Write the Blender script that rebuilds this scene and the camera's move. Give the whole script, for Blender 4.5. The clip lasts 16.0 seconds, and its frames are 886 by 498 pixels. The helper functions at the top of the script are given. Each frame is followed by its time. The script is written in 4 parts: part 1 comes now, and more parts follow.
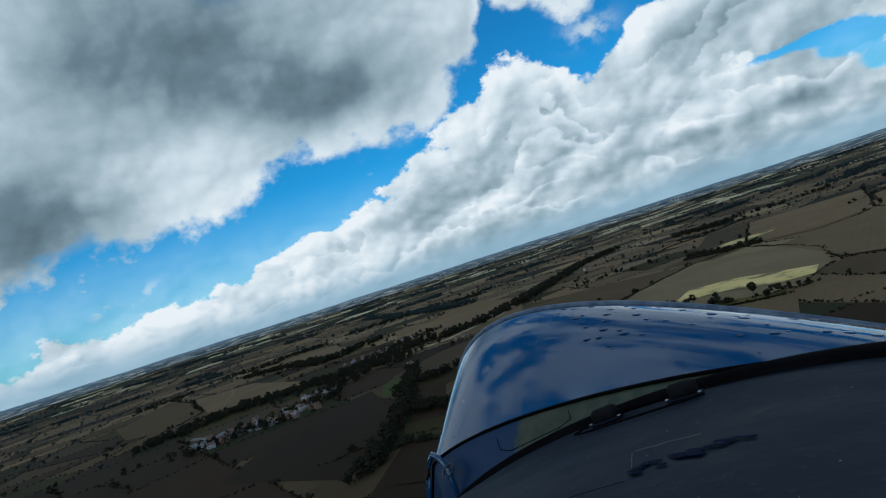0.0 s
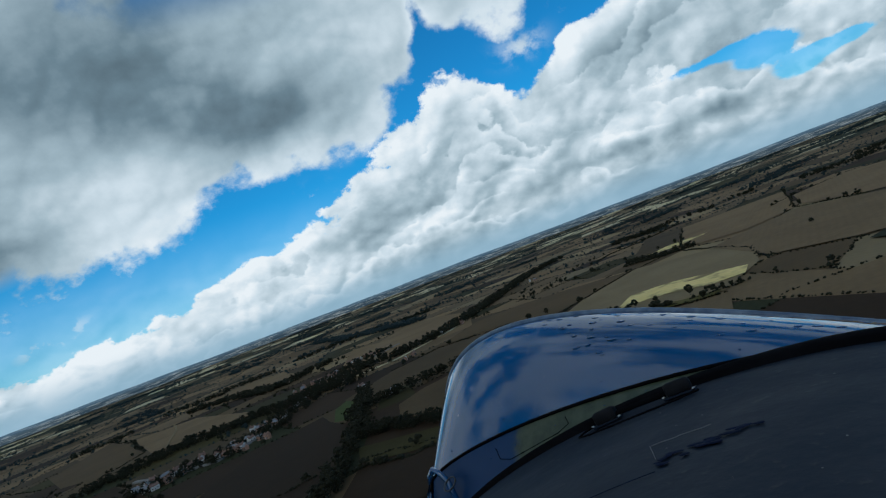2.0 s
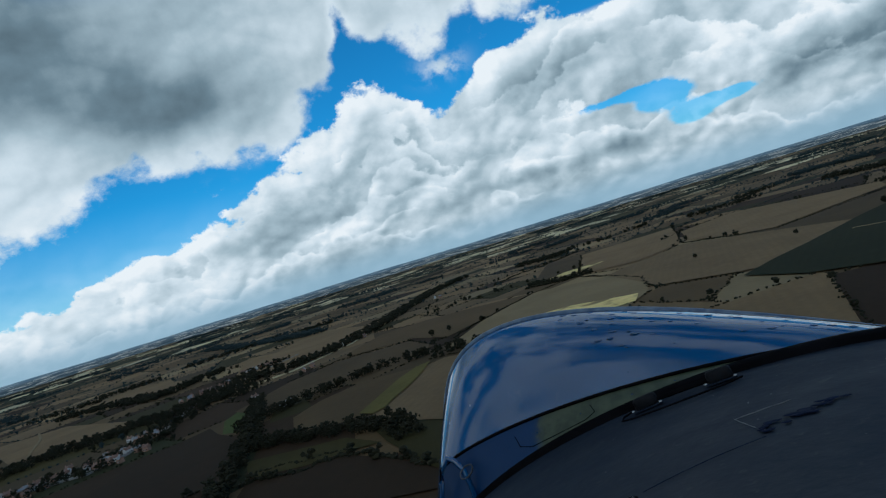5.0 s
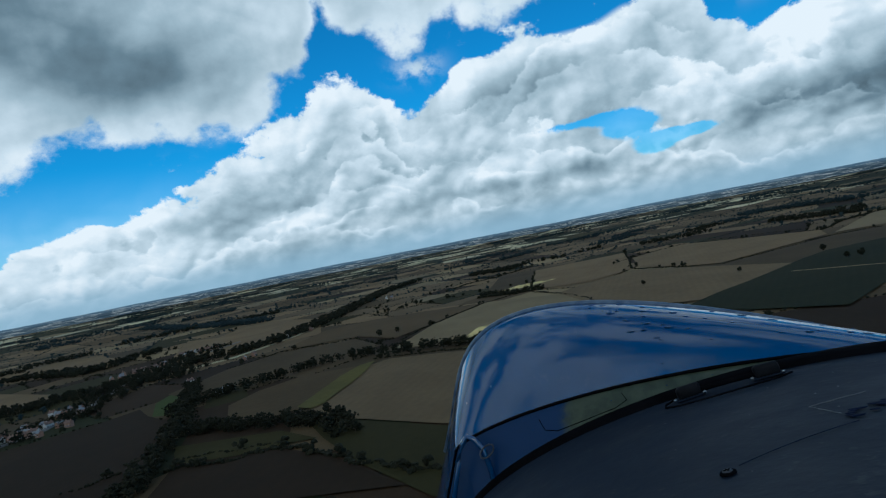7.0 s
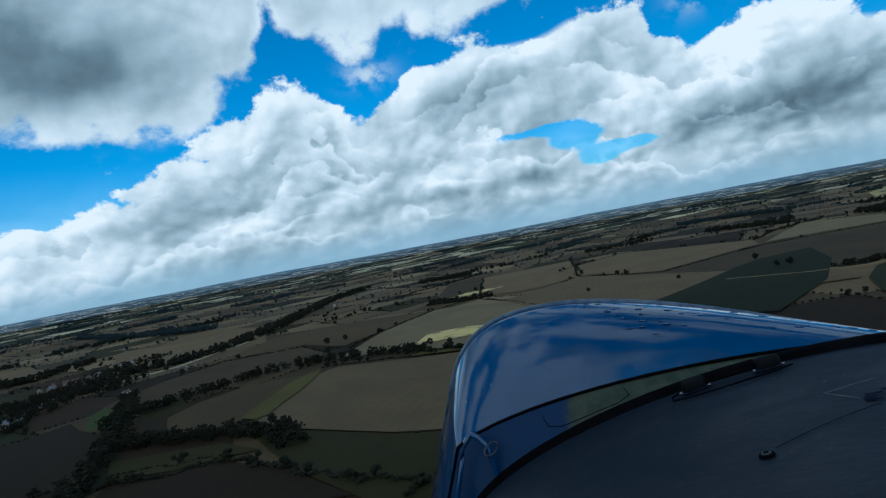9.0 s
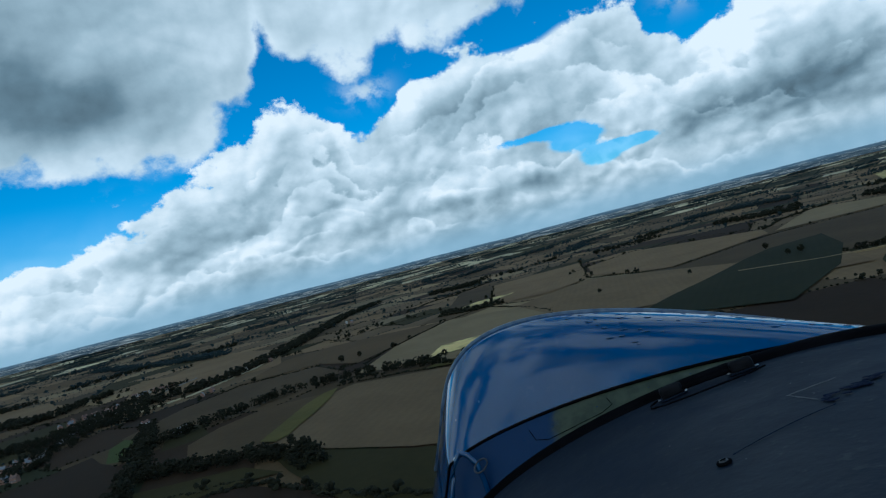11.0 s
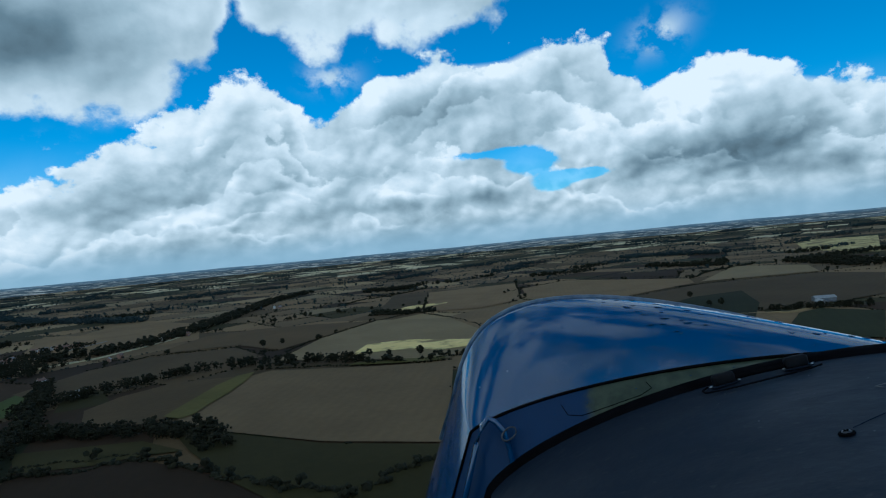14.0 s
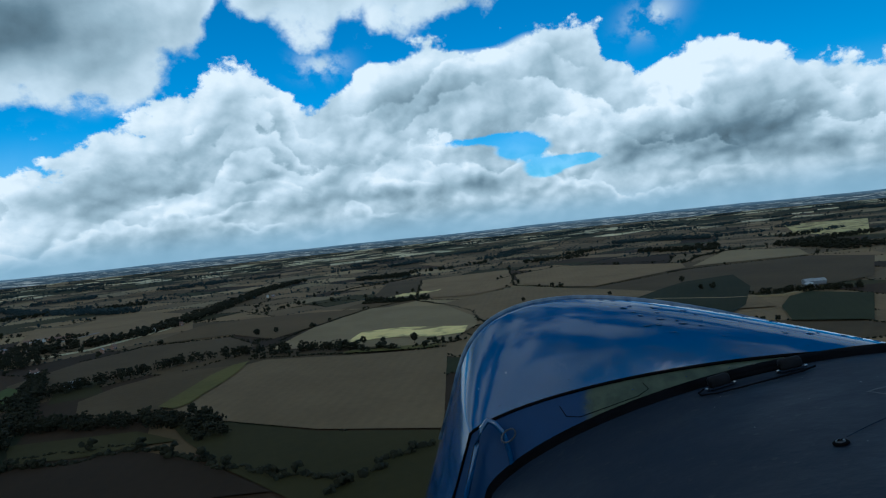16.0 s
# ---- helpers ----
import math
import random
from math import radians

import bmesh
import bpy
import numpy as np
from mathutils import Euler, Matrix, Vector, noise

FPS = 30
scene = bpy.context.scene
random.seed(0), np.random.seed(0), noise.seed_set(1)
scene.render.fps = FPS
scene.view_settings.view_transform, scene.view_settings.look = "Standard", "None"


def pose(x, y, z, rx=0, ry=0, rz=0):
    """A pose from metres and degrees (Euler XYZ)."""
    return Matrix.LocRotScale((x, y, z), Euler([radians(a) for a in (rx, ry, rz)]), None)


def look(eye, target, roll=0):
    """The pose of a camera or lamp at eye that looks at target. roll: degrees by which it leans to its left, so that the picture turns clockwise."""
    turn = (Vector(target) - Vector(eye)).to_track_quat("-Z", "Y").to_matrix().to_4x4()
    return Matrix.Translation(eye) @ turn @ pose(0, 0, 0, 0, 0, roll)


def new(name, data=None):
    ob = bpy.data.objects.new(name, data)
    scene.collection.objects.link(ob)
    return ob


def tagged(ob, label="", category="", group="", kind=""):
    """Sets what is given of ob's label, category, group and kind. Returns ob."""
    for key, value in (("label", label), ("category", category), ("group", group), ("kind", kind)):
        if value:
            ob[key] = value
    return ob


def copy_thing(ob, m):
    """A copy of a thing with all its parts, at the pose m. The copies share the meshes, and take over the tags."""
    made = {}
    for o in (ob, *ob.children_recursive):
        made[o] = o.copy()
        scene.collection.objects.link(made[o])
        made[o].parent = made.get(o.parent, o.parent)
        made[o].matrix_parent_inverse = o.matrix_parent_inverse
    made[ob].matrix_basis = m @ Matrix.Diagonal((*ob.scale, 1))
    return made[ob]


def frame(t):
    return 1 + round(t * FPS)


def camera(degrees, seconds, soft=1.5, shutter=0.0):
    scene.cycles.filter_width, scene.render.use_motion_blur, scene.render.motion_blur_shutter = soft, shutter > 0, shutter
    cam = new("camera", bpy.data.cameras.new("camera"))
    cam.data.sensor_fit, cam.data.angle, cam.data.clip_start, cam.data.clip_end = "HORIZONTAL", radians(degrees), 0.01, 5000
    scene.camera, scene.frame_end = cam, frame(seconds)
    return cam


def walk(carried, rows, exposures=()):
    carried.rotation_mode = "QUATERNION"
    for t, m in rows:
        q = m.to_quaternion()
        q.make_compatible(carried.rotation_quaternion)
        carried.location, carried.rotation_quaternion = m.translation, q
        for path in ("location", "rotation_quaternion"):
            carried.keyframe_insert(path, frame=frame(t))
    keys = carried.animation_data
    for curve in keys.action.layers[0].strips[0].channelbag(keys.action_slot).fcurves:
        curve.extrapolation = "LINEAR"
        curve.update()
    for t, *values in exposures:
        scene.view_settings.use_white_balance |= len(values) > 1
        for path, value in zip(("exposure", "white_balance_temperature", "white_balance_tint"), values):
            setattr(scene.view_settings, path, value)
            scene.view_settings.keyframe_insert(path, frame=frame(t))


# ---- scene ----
import itertools

H = 110.0                                   # flying height over the fields
cam = camera(73.5, 16.0, soft=1.2)
PATH = [
    (0.0, 0.349, -0.125, -0.022, 3.71, 2.01, 17.77),
    (0.5, 0.347, -0.129, -0.030, 3.17, 2.85, 18.72),
    (1.0, 0.322, -0.134, -0.027, 1.94, 2.72, 18.52),
    (1.5, 0.304, -0.156, -0.003, 0.06, 2.08, 20.17),
    (2.0, 0.276, -0.169, 0.008, -1.70, 1.90, 20.79),
    (2.5, 0.239, -0.174, 0.014, -3.45, 1.71, 20.57),
    (3.0, 0.197, -0.176, 0.023, -5.28, 1.31, 20.06),
    (3.5, 0.156, -0.174, 0.028, -6.98, 1.00, 19.40),
    (4.0, 0.122, -0.171, 0.037, -8.44, 0.51, 18.86),
    (4.5, 0.095, -0.173, 0.041, -9.72, 0.41, 18.80),
    (5.0, 0.047, -0.157, 0.037, -11.14, 0.21, 17.11),
    (7.5, -0.161, -0.081, 0.009, -16.90, -0.77, 8.64),
    (8.0, -0.209, -0.066, -0.001, -18.13, -0.95, 6.58),
    (8.5, -0.213, -0.065, 0.014, -19.62, -0.87, 8.67),
    (11.0, -0.158, -0.112, 0.032, -19.64, 0.45, 14.45),
    (11.5, -0.186, -0.092, 0.007, -20.32, 1.26, 13.13),
    (12.0, -0.204, -0.079, -0.001, -20.85, 1.38, 12.30),
    (12.5, -0.224, -0.073, 0.006, -21.75, 0.96, 12.04),
    (13.0, -0.258, -0.054, 0.008, -23.08, 0.55, 10.99),
    (13.5, -0.310, -0.017, -0.006, -24.69, 0.28, 8.34),
    (14.0, -0.350, 0.010, -0.021, -25.41, -0.13, 5.36),
    (14.5, -0.350, 0.006, -0.008, -25.62, -0.53, 5.87),
    (15.0, -0.355, 0.013, -0.014, -25.31, -0.75, 4.63),
    (15.5, -0.365, 0.018, -0.012, -25.61, -1.03, 4.09),
    (16.0, -0.359, 0.007, 0.012, -26.10, -1.43, 5.94),
]
walk(cam, [(t, pose(x, y, H + z, 90 + pitch, roll, yaw)) for t, x, y, z, yaw, pitch, roll in PATH],
     exposures=[(0.0, 0.0, 6280.0, 9.0), (5.0, 0.0, 6230.0, 9.0), (8.0, 0.0, 5800.0, 5.0), (11.0, 0.0, 5700.0, 4.0), (16.0, 0.0, 5700.0, 4.0)])

# ---------------------------------------------------------------- node helpers
def wire(tree, socket, value):
    if isinstance(value, (int, float, tuple)):
        socket.default_value = value
    else:
        tree.links.new(value, socket)


def op(tree, kind, a, b=0.0, c=0.0, clamp=False):
    n = tree.nodes.new("ShaderNodeMath")
    n.operation, n.use_clamp = kind, clamp
    for i, v in enumerate((a, b, c)):
        wire(tree, n.inputs[i], v)
    return n.outputs[0]


def span(tree, v, lo, hi, to_lo=0.0, to_hi=1.0, smooth=True):
    n = tree.nodes.new("ShaderNodeMapRange")
    n.interpolation_type = "SMOOTHSTEP" if smooth else "LINEAR"
    for i, x in enumerate((v, lo, hi, to_lo, to_hi)):
        wire(tree, n.inputs[i], x)
    return n.outputs[0]


def noise_at(tree, vec, scale, detail=4.0, rough=0.55, warp=0.0):
    n = tree.nodes.new("ShaderNodeTexNoise")
    wire(tree, n.inputs["Vector"], vec)
    n.inputs["Scale"].default_value, n.inputs["Detail"].default_value = scale, detail
    n.inputs["Roughness"].default_value, n.inputs["Distortion"].default_value = rough, warp
    return n.outputs[0]


def blend(tree, fac, a, b, mode="MIX"):
    n = tree.nodes.new("ShaderNodeMix")
    n.data_type, n.blend_type, n.clamp_factor = "RGBA", mode, True
    wire(tree, n.inputs[0], fac)
    for i, v in ((6, a), (7, b)):
        wire(tree, n.inputs[i], (*v, 1.0) if isinstance(v, tuple) and len(v) == 3 else v)
    return n.outputs[2]


def steps(tree, v, lo, hi, stops, top):
    """A curve through (position, value) stops, over lo to hi."""
    n = tree.nodes.new("ShaderNodeValToRGB")
    n.color_ramp.interpolation = "CARDINAL"
    ramp = n.color_ramp.elements
    for i, (x, y) in enumerate(stops):
        el = ramp[i] if i < 2 else ramp.new(0.99)
        el.position = (x - lo) / (hi - lo)
        el.color = (y / top, y / top, y / top, 1)
    wire(tree, n.inputs[0], span(tree, v, lo, hi, smooth=False))
    return op(tree, "MULTIPLY", n.outputs[0], top)


def vec3(tree, x, y, z):
    n = tree.nodes.new("ShaderNodeCombineXYZ")
    for i, v in enumerate((x, y, z)):
        wire(tree, n.inputs[i], v)
    return n.outputs[0]


# ---------------------------------------------------------------- sky, clouds and sun
SUN_EL, SUN_AZ = 45.0, -160.0                # degrees up, degrees to the right of straight ahead
world = bpy.data.worlds.new("sky")
scene.world = world
world.use_nodes = True
sky = world.node_tree
sky.nodes.clear()
air = sky.nodes.new("ShaderNodeTexSky")
air.sky_type, air.sun_disc = "NISHITA", False
air.sun_elevation, air.sun_rotation = radians(SUN_EL), radians(SUN_AZ)
air.air_density, air.dust_density, air.ozone_density = 1.0, 0.3, 3.0
where = sky.nodes.new("ShaderNodeTexCoord").outputs["Generated"]
sep = sky.nodes.new("ShaderNodeSeparateXYZ")
sky.links.new(where, sep.inputs[0])
DX, DY, DZ = sep.outputs
az = op(sky, "MULTIPLY", op(sky, "ARCTAN2", DX, DY), 57.2958)
el = op(sky, "MULTIPLY", op(sky, "ARCSINE", DZ), 57.2958)
def total(*terms):
    out = terms[0]
    for t in terms[1:]:
        out = op(sky, "ADD", out, t)
    return out


def times_(v, k):
    return op(sky, "MULTIPLY", v, k)


def less(a, b):
    return op(sky, "SUBTRACT", a, b)


def cloud_point(da=0.0, de=0.0, seed=0.0):
    """Cloud texture space, evenly scaled from the horizon to overhead and crowded towards the horizon; moved by bearing and height."""
    e = op(sky, "ADD", el, de)
    r = op(sky, "MULTIPLY", op(sky, "TANGENT", op(sky, "MULTIPLY", op(sky, "SUBTRACT", 90.0, e), 0.00872665)), 67.0)
    a_ = op(sky, "MULTIPLY", op(sky, "ADD", az, da), 0.0174533)
    up = op(sky, "MULTIPLY", op(sky, "LOGARITHM", op(sky, "MAXIMUM", op(sky, "ADD", e, 9.0), 3.0), 2.71828), -13.0)
    return vec3(sky, op(sky, "MULTIPLY", r, op(sky, "SINE", a_)), op(sky, "MULTIPLY", r, op(sky, "COSINE", a_)), op(sky, "ADD", up, seed))


HERE, LIT_SIDE, LIT_NEAR = cloud_point(), cloud_point(-1.3, 1.3), cloud_point(-0.45, 0.45)


def curled(point, amount):
    """The cloud point, gently curled so that no row shows."""
    n = sky.nodes.new("ShaderNodeTexNoise")
    n.inputs["Scale"].default_value, n.inputs["Detail"].default_value, n.inputs["Roughness"].default_value = 0.13, 1.0, 0.4
    sky.links.new(point, n.inputs["Vector"])
    v = sky.nodes.new("ShaderNodeVectorMath")
    v.operation = "MULTIPLY_ADD"
    sky.links.new(n.outputs["Color"], v.inputs[0])
    v.inputs[1].default_value = (amount, amount, amount)
    sky.links.new(point, v.inputs[2])
    return v.outputs[0]


def swelling(vec, scale, smooth=0.35):
    """Rounded heads with narrow creases between them, 0 to about 1."""
    n = sky.nodes.new("ShaderNodeTexVoronoi")
    n.voronoi_dimensions, n.feature = "3D", "SMOOTH_F1"
    wire(sky, n.inputs["Vector"], vec)
    n.inputs["Scale"].default_value, n.inputs["Smoothness"].default_value = scale, smooth
    return op(sky, "SUBTRACT", 1.0, n.outputs["Distance"])


def heads(point):
    """Height of the heaped cloud towards the viewer, in four sizes of head."""
    p = curled(point, 4.0)
    return total(times_(swelling(p, 0.10, 0.3), 1.0), times_(swelling(p, 0.23, 0.25), 0.55), times_(swelling(p, 0.52, 0.25), 0.30), times_(noise_at(sky, point, 0.7, 5.0, 0.6), 0.30))


heap = heads(HERE)
turned = less(heap, heads(LIT_SIDE))            # turned to the light, which comes from the upper left
crisp = less(heap, heads(LIT_NEAR))
big = noise_at(sky, HERE, 0.07, 6.0, 0.55)
wisp = noise_at(sky, HERE, 0.30, 7.0, 0.62)
patchy = noise_at(sky, HERE, 0.11, 3.0, 0.5)
ragged = total(times_(less(heap, 1.15), 4.0), times_(less(wisp, 0.5), 6.5))
calm = op(sky, "MAXIMUM", ragged, -2.0)


def outline(stops):
    """Height over the horizon by bearing."""
    return steps(sky, az, -60.0, 90.0, stops, 40.0)


# the long bank of cumulus over the horizon: height of its tops by bearing
tops = outline([
    (-60, 5.0), (-40, 3.6), (-37, 5.6), (-33, 3.6), (-28.4, 3.8), (-24, 5.7), (-18, 6.6), (-13, 7.7), (-9, 8.9), (-5, 9.4), (-2.5, 11.6),
    (1, 12.8), (4, 14.7), (7, 17.0), (11, 17.1), (14.4, 12.2), (18.6, 14.8), (23, 16.9), (27.6, 18.5), (33, 18.7), (37, 19.3),
    (42, 16.4), (45, 14.2), (48.4, 13.6), (52, 14.4), (57, 13.3), (63, 11.2), (90, 10)])
depth_in = less(tops, el)
bank = span(sky, op(sky, "ADD", depth_in, calm), -0.25, 0.55)
# the heavy deck above it: height of its lower edge by bearing
floor_el = outline([
    (-60, 6.0), (-40, 6.8), (-33, 8.6), (-29, 8.9), (-24.4, 11.2), (-18, 11.2), (-15, 12.8), (-9, 14.0), (-5, 13.4), (-2, 13.2), (0.5, 14.6),
    (3, 16.6), (5.5, 18.2), (6.8, 21.0), (7.8, 24.0), (9, 21.6), (10.4, 19.7), (13.8, 18.4), (16, 17.5), (18.5, 18.2), (23, 18.8),
    (27, 19.7), (32, 19.6), (35, 21.5), (40, 24.0), (60, 24.5), (90, 24)])
deck_in = less(el, floor_el)
deck = span(sky, op(sky, "ADD", deck_in, times_(calm, 1.15)), -0.7, 1.6)


def patch(a0, e0, ra, re, lean=0.0):
    """A soft oval patch of sky round a bearing and a height."""
    x = op(sky, "SUBTRACT", az, a0)
    y = op(sky, "SUBTRACT", op(sky, "SUBTRACT", el, e0), op(sky, "MULTIPLY", x, lean))
    r2 = op(sky, "ADD", op(sky, "POWER", op(sky, "ABSOLUTE", op(sky, "DIVIDE", x, ra)), 2.0),
            op(sky, "POWER", op(sky, "ABSOLUTE", op(sky, "DIVIDE", y, re)), 2.0))
    return op(sky, "EXPONENT", op(sky, "MULTIPLY", r2, -1.0))


def patches(rows):
    return total(*[times_(patch(*place), k) for k, *place in rows])


shred = op(sky, "MULTIPLY", patches([(1.0, 47.0, 16.9, 2.0, 1.3, 0.2), (0.8, -3.4, 13.4, 1.4, 0.6), (0.6, -7.6, 11.0, 1.6, 0.8), (0.9, 16.2, 16.6, 2.0, 1.0),
                                     (0.9, -31.6, 5.6, 3.0, 0.9, 0.25), (0.7, 41.5, 6.6, 2.2, 0.7)]), span(sky, wisp, 0.42, 0.58, 0.0, 0.95))
cover = op(sky, "MAXIMUM", op(sky, "MAXIMUM", bank, deck), shred)
holes = patches([(0.95, 29.6, 8.5, 4.2, 0.62), (1.15, 34.8, 7.5, 2.6, 1.25, 0.05), (0.95, 39.2, 5.7, 3.6, 0.6), (0.6, 36.2, 4.8, 2.2, 0.7)])
holes = span(sky, op(sky, "MULTIPLY", holes, less(1.0, times_(calm, 0.38))), 0.42, 0.85)
cover = op(sky, "MULTIPLY", cover, less(1.0, holes), clamp=True)
# light and shade of the clouds
relief = total(times_(turned, 0.30), times_(crisp, 0.55), times_(less(wisp, 0.5), 0.14), times_(less(patchy, 0.5), 0.36))
shadows = patches([(0.25, 15.5, 11.2, 4.5, 2.4, 0.2), (0.33, 25.5, 13.0, 5.0, 2.2, 0.2), (0.36, 53.0, 6.0, 9.0, 1.7, 0.02), (0.20, 47.0, 6.3, 4.0, 1.0), (0.26, 58.0, 4.0, 7.0, 1.0),
                   (0.20, 39.4, 15.4, 3.0, 2.0), (0.18, 5.0, 9.6, 7.0, 1.8, 0.1), (0.16, 22.0, 4.4, 14.0, 0.7), (0.16, -4.0, 6.2, 9.0, 0.9, 0.05)])
gleams = patches([(0.14, 3.0, 12.0, 4.0, 2.2, 0.3), (0.12, 9.5, 15.4, 3.0, 1.6), (0.14, 33.5, 16.9, 4.0, 1.8), (0.14, 53.5, 12.2, 7.0, 2.0),
                  (0.20, 41.0, 7.5, 3.0, 0.8), (0.12, 28.0, 6.4, 5.0, 1.1), (0.16, 44.5, 4.0, 3.0, 0.7), (0.12, -9.6, 7.2, 5.0, 1.2), (0.14, 19.3, 9.0, 4.0, 1.2)])


def ridge(share, seed, lift, soft):
    """A nearer row of heads in front of the bank: how far a point lies below its crest, and where the row stands out."""
    plain = cloud_point(0.0, 0.0, seed)
    p = curled(plain, 3.0)
    crest = total(times_(tops, share), times_(less(noise_at(sky, p, 0.07, 2.0, 0.5), 0.5), lift), times_(less(swelling(p, 0.17, 0.15), 0.45), 3.0),
                  times_(less(swelling(p, 0.42, 0.12), 0.45), 1.6), times_(less(swelling(p, 0.95, 0.12), 0.45), 0.55), times_(less(wisp, 0.5), soft))
    return less(crest, el), span(sky, noise_at(sky, plain, 0.10, 2.0, 0.5), 0.42, 0.58)


def lit(depth, base, crown, fall):
    """Bright at the crest, greyer below it."""
    return total(base, span(sky, depth, fall, 0.0, 0.0, crown), times_(relief, 0.85))


bank_white = lit(depth_in, 0.70, 0.24, 5.5)
for share, seed, lift, soft, base, crown, fall in ((0.82, 7.0, 9.0, 5.0, 0.69, 0.27, 3.5), (0.66, 11.0, 9.0, 4.5, 0.68, 0.28, 3.5), (0.50, 23.0, 7.0, 4.0, 0.67, 0.28, 3.0),
                                                  (0.38, 31.0, 5.0, 3.2, 0.66, 0.28, 2.4), (0.27, 37.0, 3.5, 2.6, 0.64, 0.27, 2.0), (0.18, 51.0, 2.2, 2.0, 0.60, 0.30, 1.4)):
    below, stands = ridge(share, seed, lift, soft)
    k = op(sky, "MULTIPLY", span(sky, below, -0.05, 0.5), stands)
    bank_white = op(sky, "ADD", op(sky, "MULTIPLY", bank_white, less(1.0, k)), op(sky, "MULTIPLY", lit(below, base, crown, fall), k))
bank_white = op(sky, "ADD", bank_white, less(gleams, shadows))
bellies = patches([(1.0, -8.5, 18.6, 8.0, 3.0), (0.9, -25.0, 24.5, 9.0, 5.5), (1.15, -37.0, 13.6, 7.0, 4.6), (0.7, -15.0, 21.6, 6.0, 3.0), (0.7, -12.0, 30.0, 14.0, 7.0)])
rims = patches([(0.10, -23.0, 16.6, 5.0, 1.6), (0.08, -22.5, 12.6, 6.0, 1.6), (0.08, 15.0, 20.5, 8.0, 2.0)])
deck_white = total(0.77, rims, times_(op(sky, "MINIMUM", bellies, 1.05), -0.45), times_(span(sky, big, 0.42, 0.68), -0.12), times_(relief, 0.55),
                   span(sky, op(sky, "ADD", deck_in, times_(ragged, 0.7)), 3.5, 0.4, 0.0, 0.12))
is_deck = span(sky, op(sky, "SUBTRACT", deck, bank), -0.2, 0.2)
white = op(sky, "ADD", op(sky, "MULTIPLY", is_deck, deck_white),
           op(sky, "MULTIPLY", op(sky, "SUBTRACT", 1.0, is_deck), bank_white), clamp=True)
# out of view overhead: thick deck added to dull the ground, lighter and darker heaps
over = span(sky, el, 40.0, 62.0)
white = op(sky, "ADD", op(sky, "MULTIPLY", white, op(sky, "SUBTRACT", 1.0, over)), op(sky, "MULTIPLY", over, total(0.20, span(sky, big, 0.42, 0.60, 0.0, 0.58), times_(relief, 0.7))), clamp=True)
broken = span(sky, op(sky, "ADD", big, times_(less(heap, 1.15), 0.30)), 0.40, 0.52)
high = span(sky, el, 27.0, 33.0)
cover = op(sky, "ADD", op(sky, "MULTIPLY", cover, op(sky, "SUBTRACT", 1.0, high)), op(sky, "MULTIPLY", broken, high), clamp=True)
shade = sky.nodes.new("ShaderNodeValToRGB")
for i, (x, c) in enumerate([(0.0, (0.056, 0.087, 0.108)), (0.3, (0.152, 0.227, 0.275)), (0.6, (0.365, 0.475, 0.535)), (0.85, (0.63, 0.73, 0.79)), (1.0, (0.83, 0.88, 0.905))]):
    e_ = shade.color_ramp.elements[i] if i < 2 else shade.color_ramp.elements.new(x)
    e_.position, e_.color = x, (*c, 1)
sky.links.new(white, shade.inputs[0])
misty = span(sky, el, 3.2, 0.3, 0.0, 0.84)
cloud_col = blend(sky, misty, shade.outputs[0], (0.27, 0.44, 0.56))
cover = op(sky, "MAXIMUM", cover, span(sky, el, 3.0, 0.0, 0.0, 0.9))
cover = op(sky, "MAXIMUM", cover, span(sky, el, 12.0, 3.0, 0.0, 0.34))
clear = sky.nodes.new("ShaderNodeBackground")
sky.links.new(blend(sky, 1.0, air.outputs[0], (0.10, 0.78, 1.12), "MULTIPLY"), clear.inputs[0])
clear.inputs[1].default_value = 0.10
cloudy = sky.nodes.new("ShaderNodeBackground")
sky.links.new(cloud_col, cloudy.inputs[0])
cloudy.inputs[1].default_value = 1.0
mixer = sky.nodes.new("ShaderNodeMixShader")
sky.links.new(cover, mixer.inputs[0])
sky.links.new(clear.outputs[0], mixer.inputs[1])
sky.links.new(cloudy.outputs[0], mixer.inputs[2])
sky.links.new(mixer.outputs[0], sky.nodes.new("ShaderNodeOutputWorld").inputs[0])

sun = new("sun", bpy.data.lights.new("sun", "SUN"))
sun.data.energy, sun.data.angle, sun.data.color = 0.28, radians(20), (1.0, 0.90, 0.76)
sa, se = radians(SUN_AZ), radians(SUN_EL)
sun.matrix_world = look((0, 0, 400), (-math.sin(sa) * math.cos(se), -math.cos(sa) * math.cos(se), 400 - math.sin(se)))

# ---------------------------------------------------------------- materials
def surface(name, rough=0.8, metal=0.0, coat=0.0):
    m = bpy.data.materials.new(name)
    m.use_nodes = True
    b = m.node_tree.nodes["Principled BSDF"]
    b.inputs["Roughness"].default_value, b.inputs["Metallic"].default_value = rough, metal
    b.inputs["Coat Weight"].default_value = coat
    return m, m.node_tree, b


def place_of(tree, world_space=True):
    if world_space:
        return tree.nodes.new("ShaderNodeNewGeometry").outputs["Position"]
    return tree.nodes.new("ShaderNodeTexCoord").outputs["Object"]


def relief_on(tree, bsdf, height, strength, dist):
    n = tree.nodes.new("ShaderNodeBump")
    n.inputs["Strength"].default_value, n.inputs["Distance"].default_value = strength, dist
    wire(tree, n.inputs["Height"], height)
    tree.links.new(n.outputs[0], bsdf.inputs["Normal"])


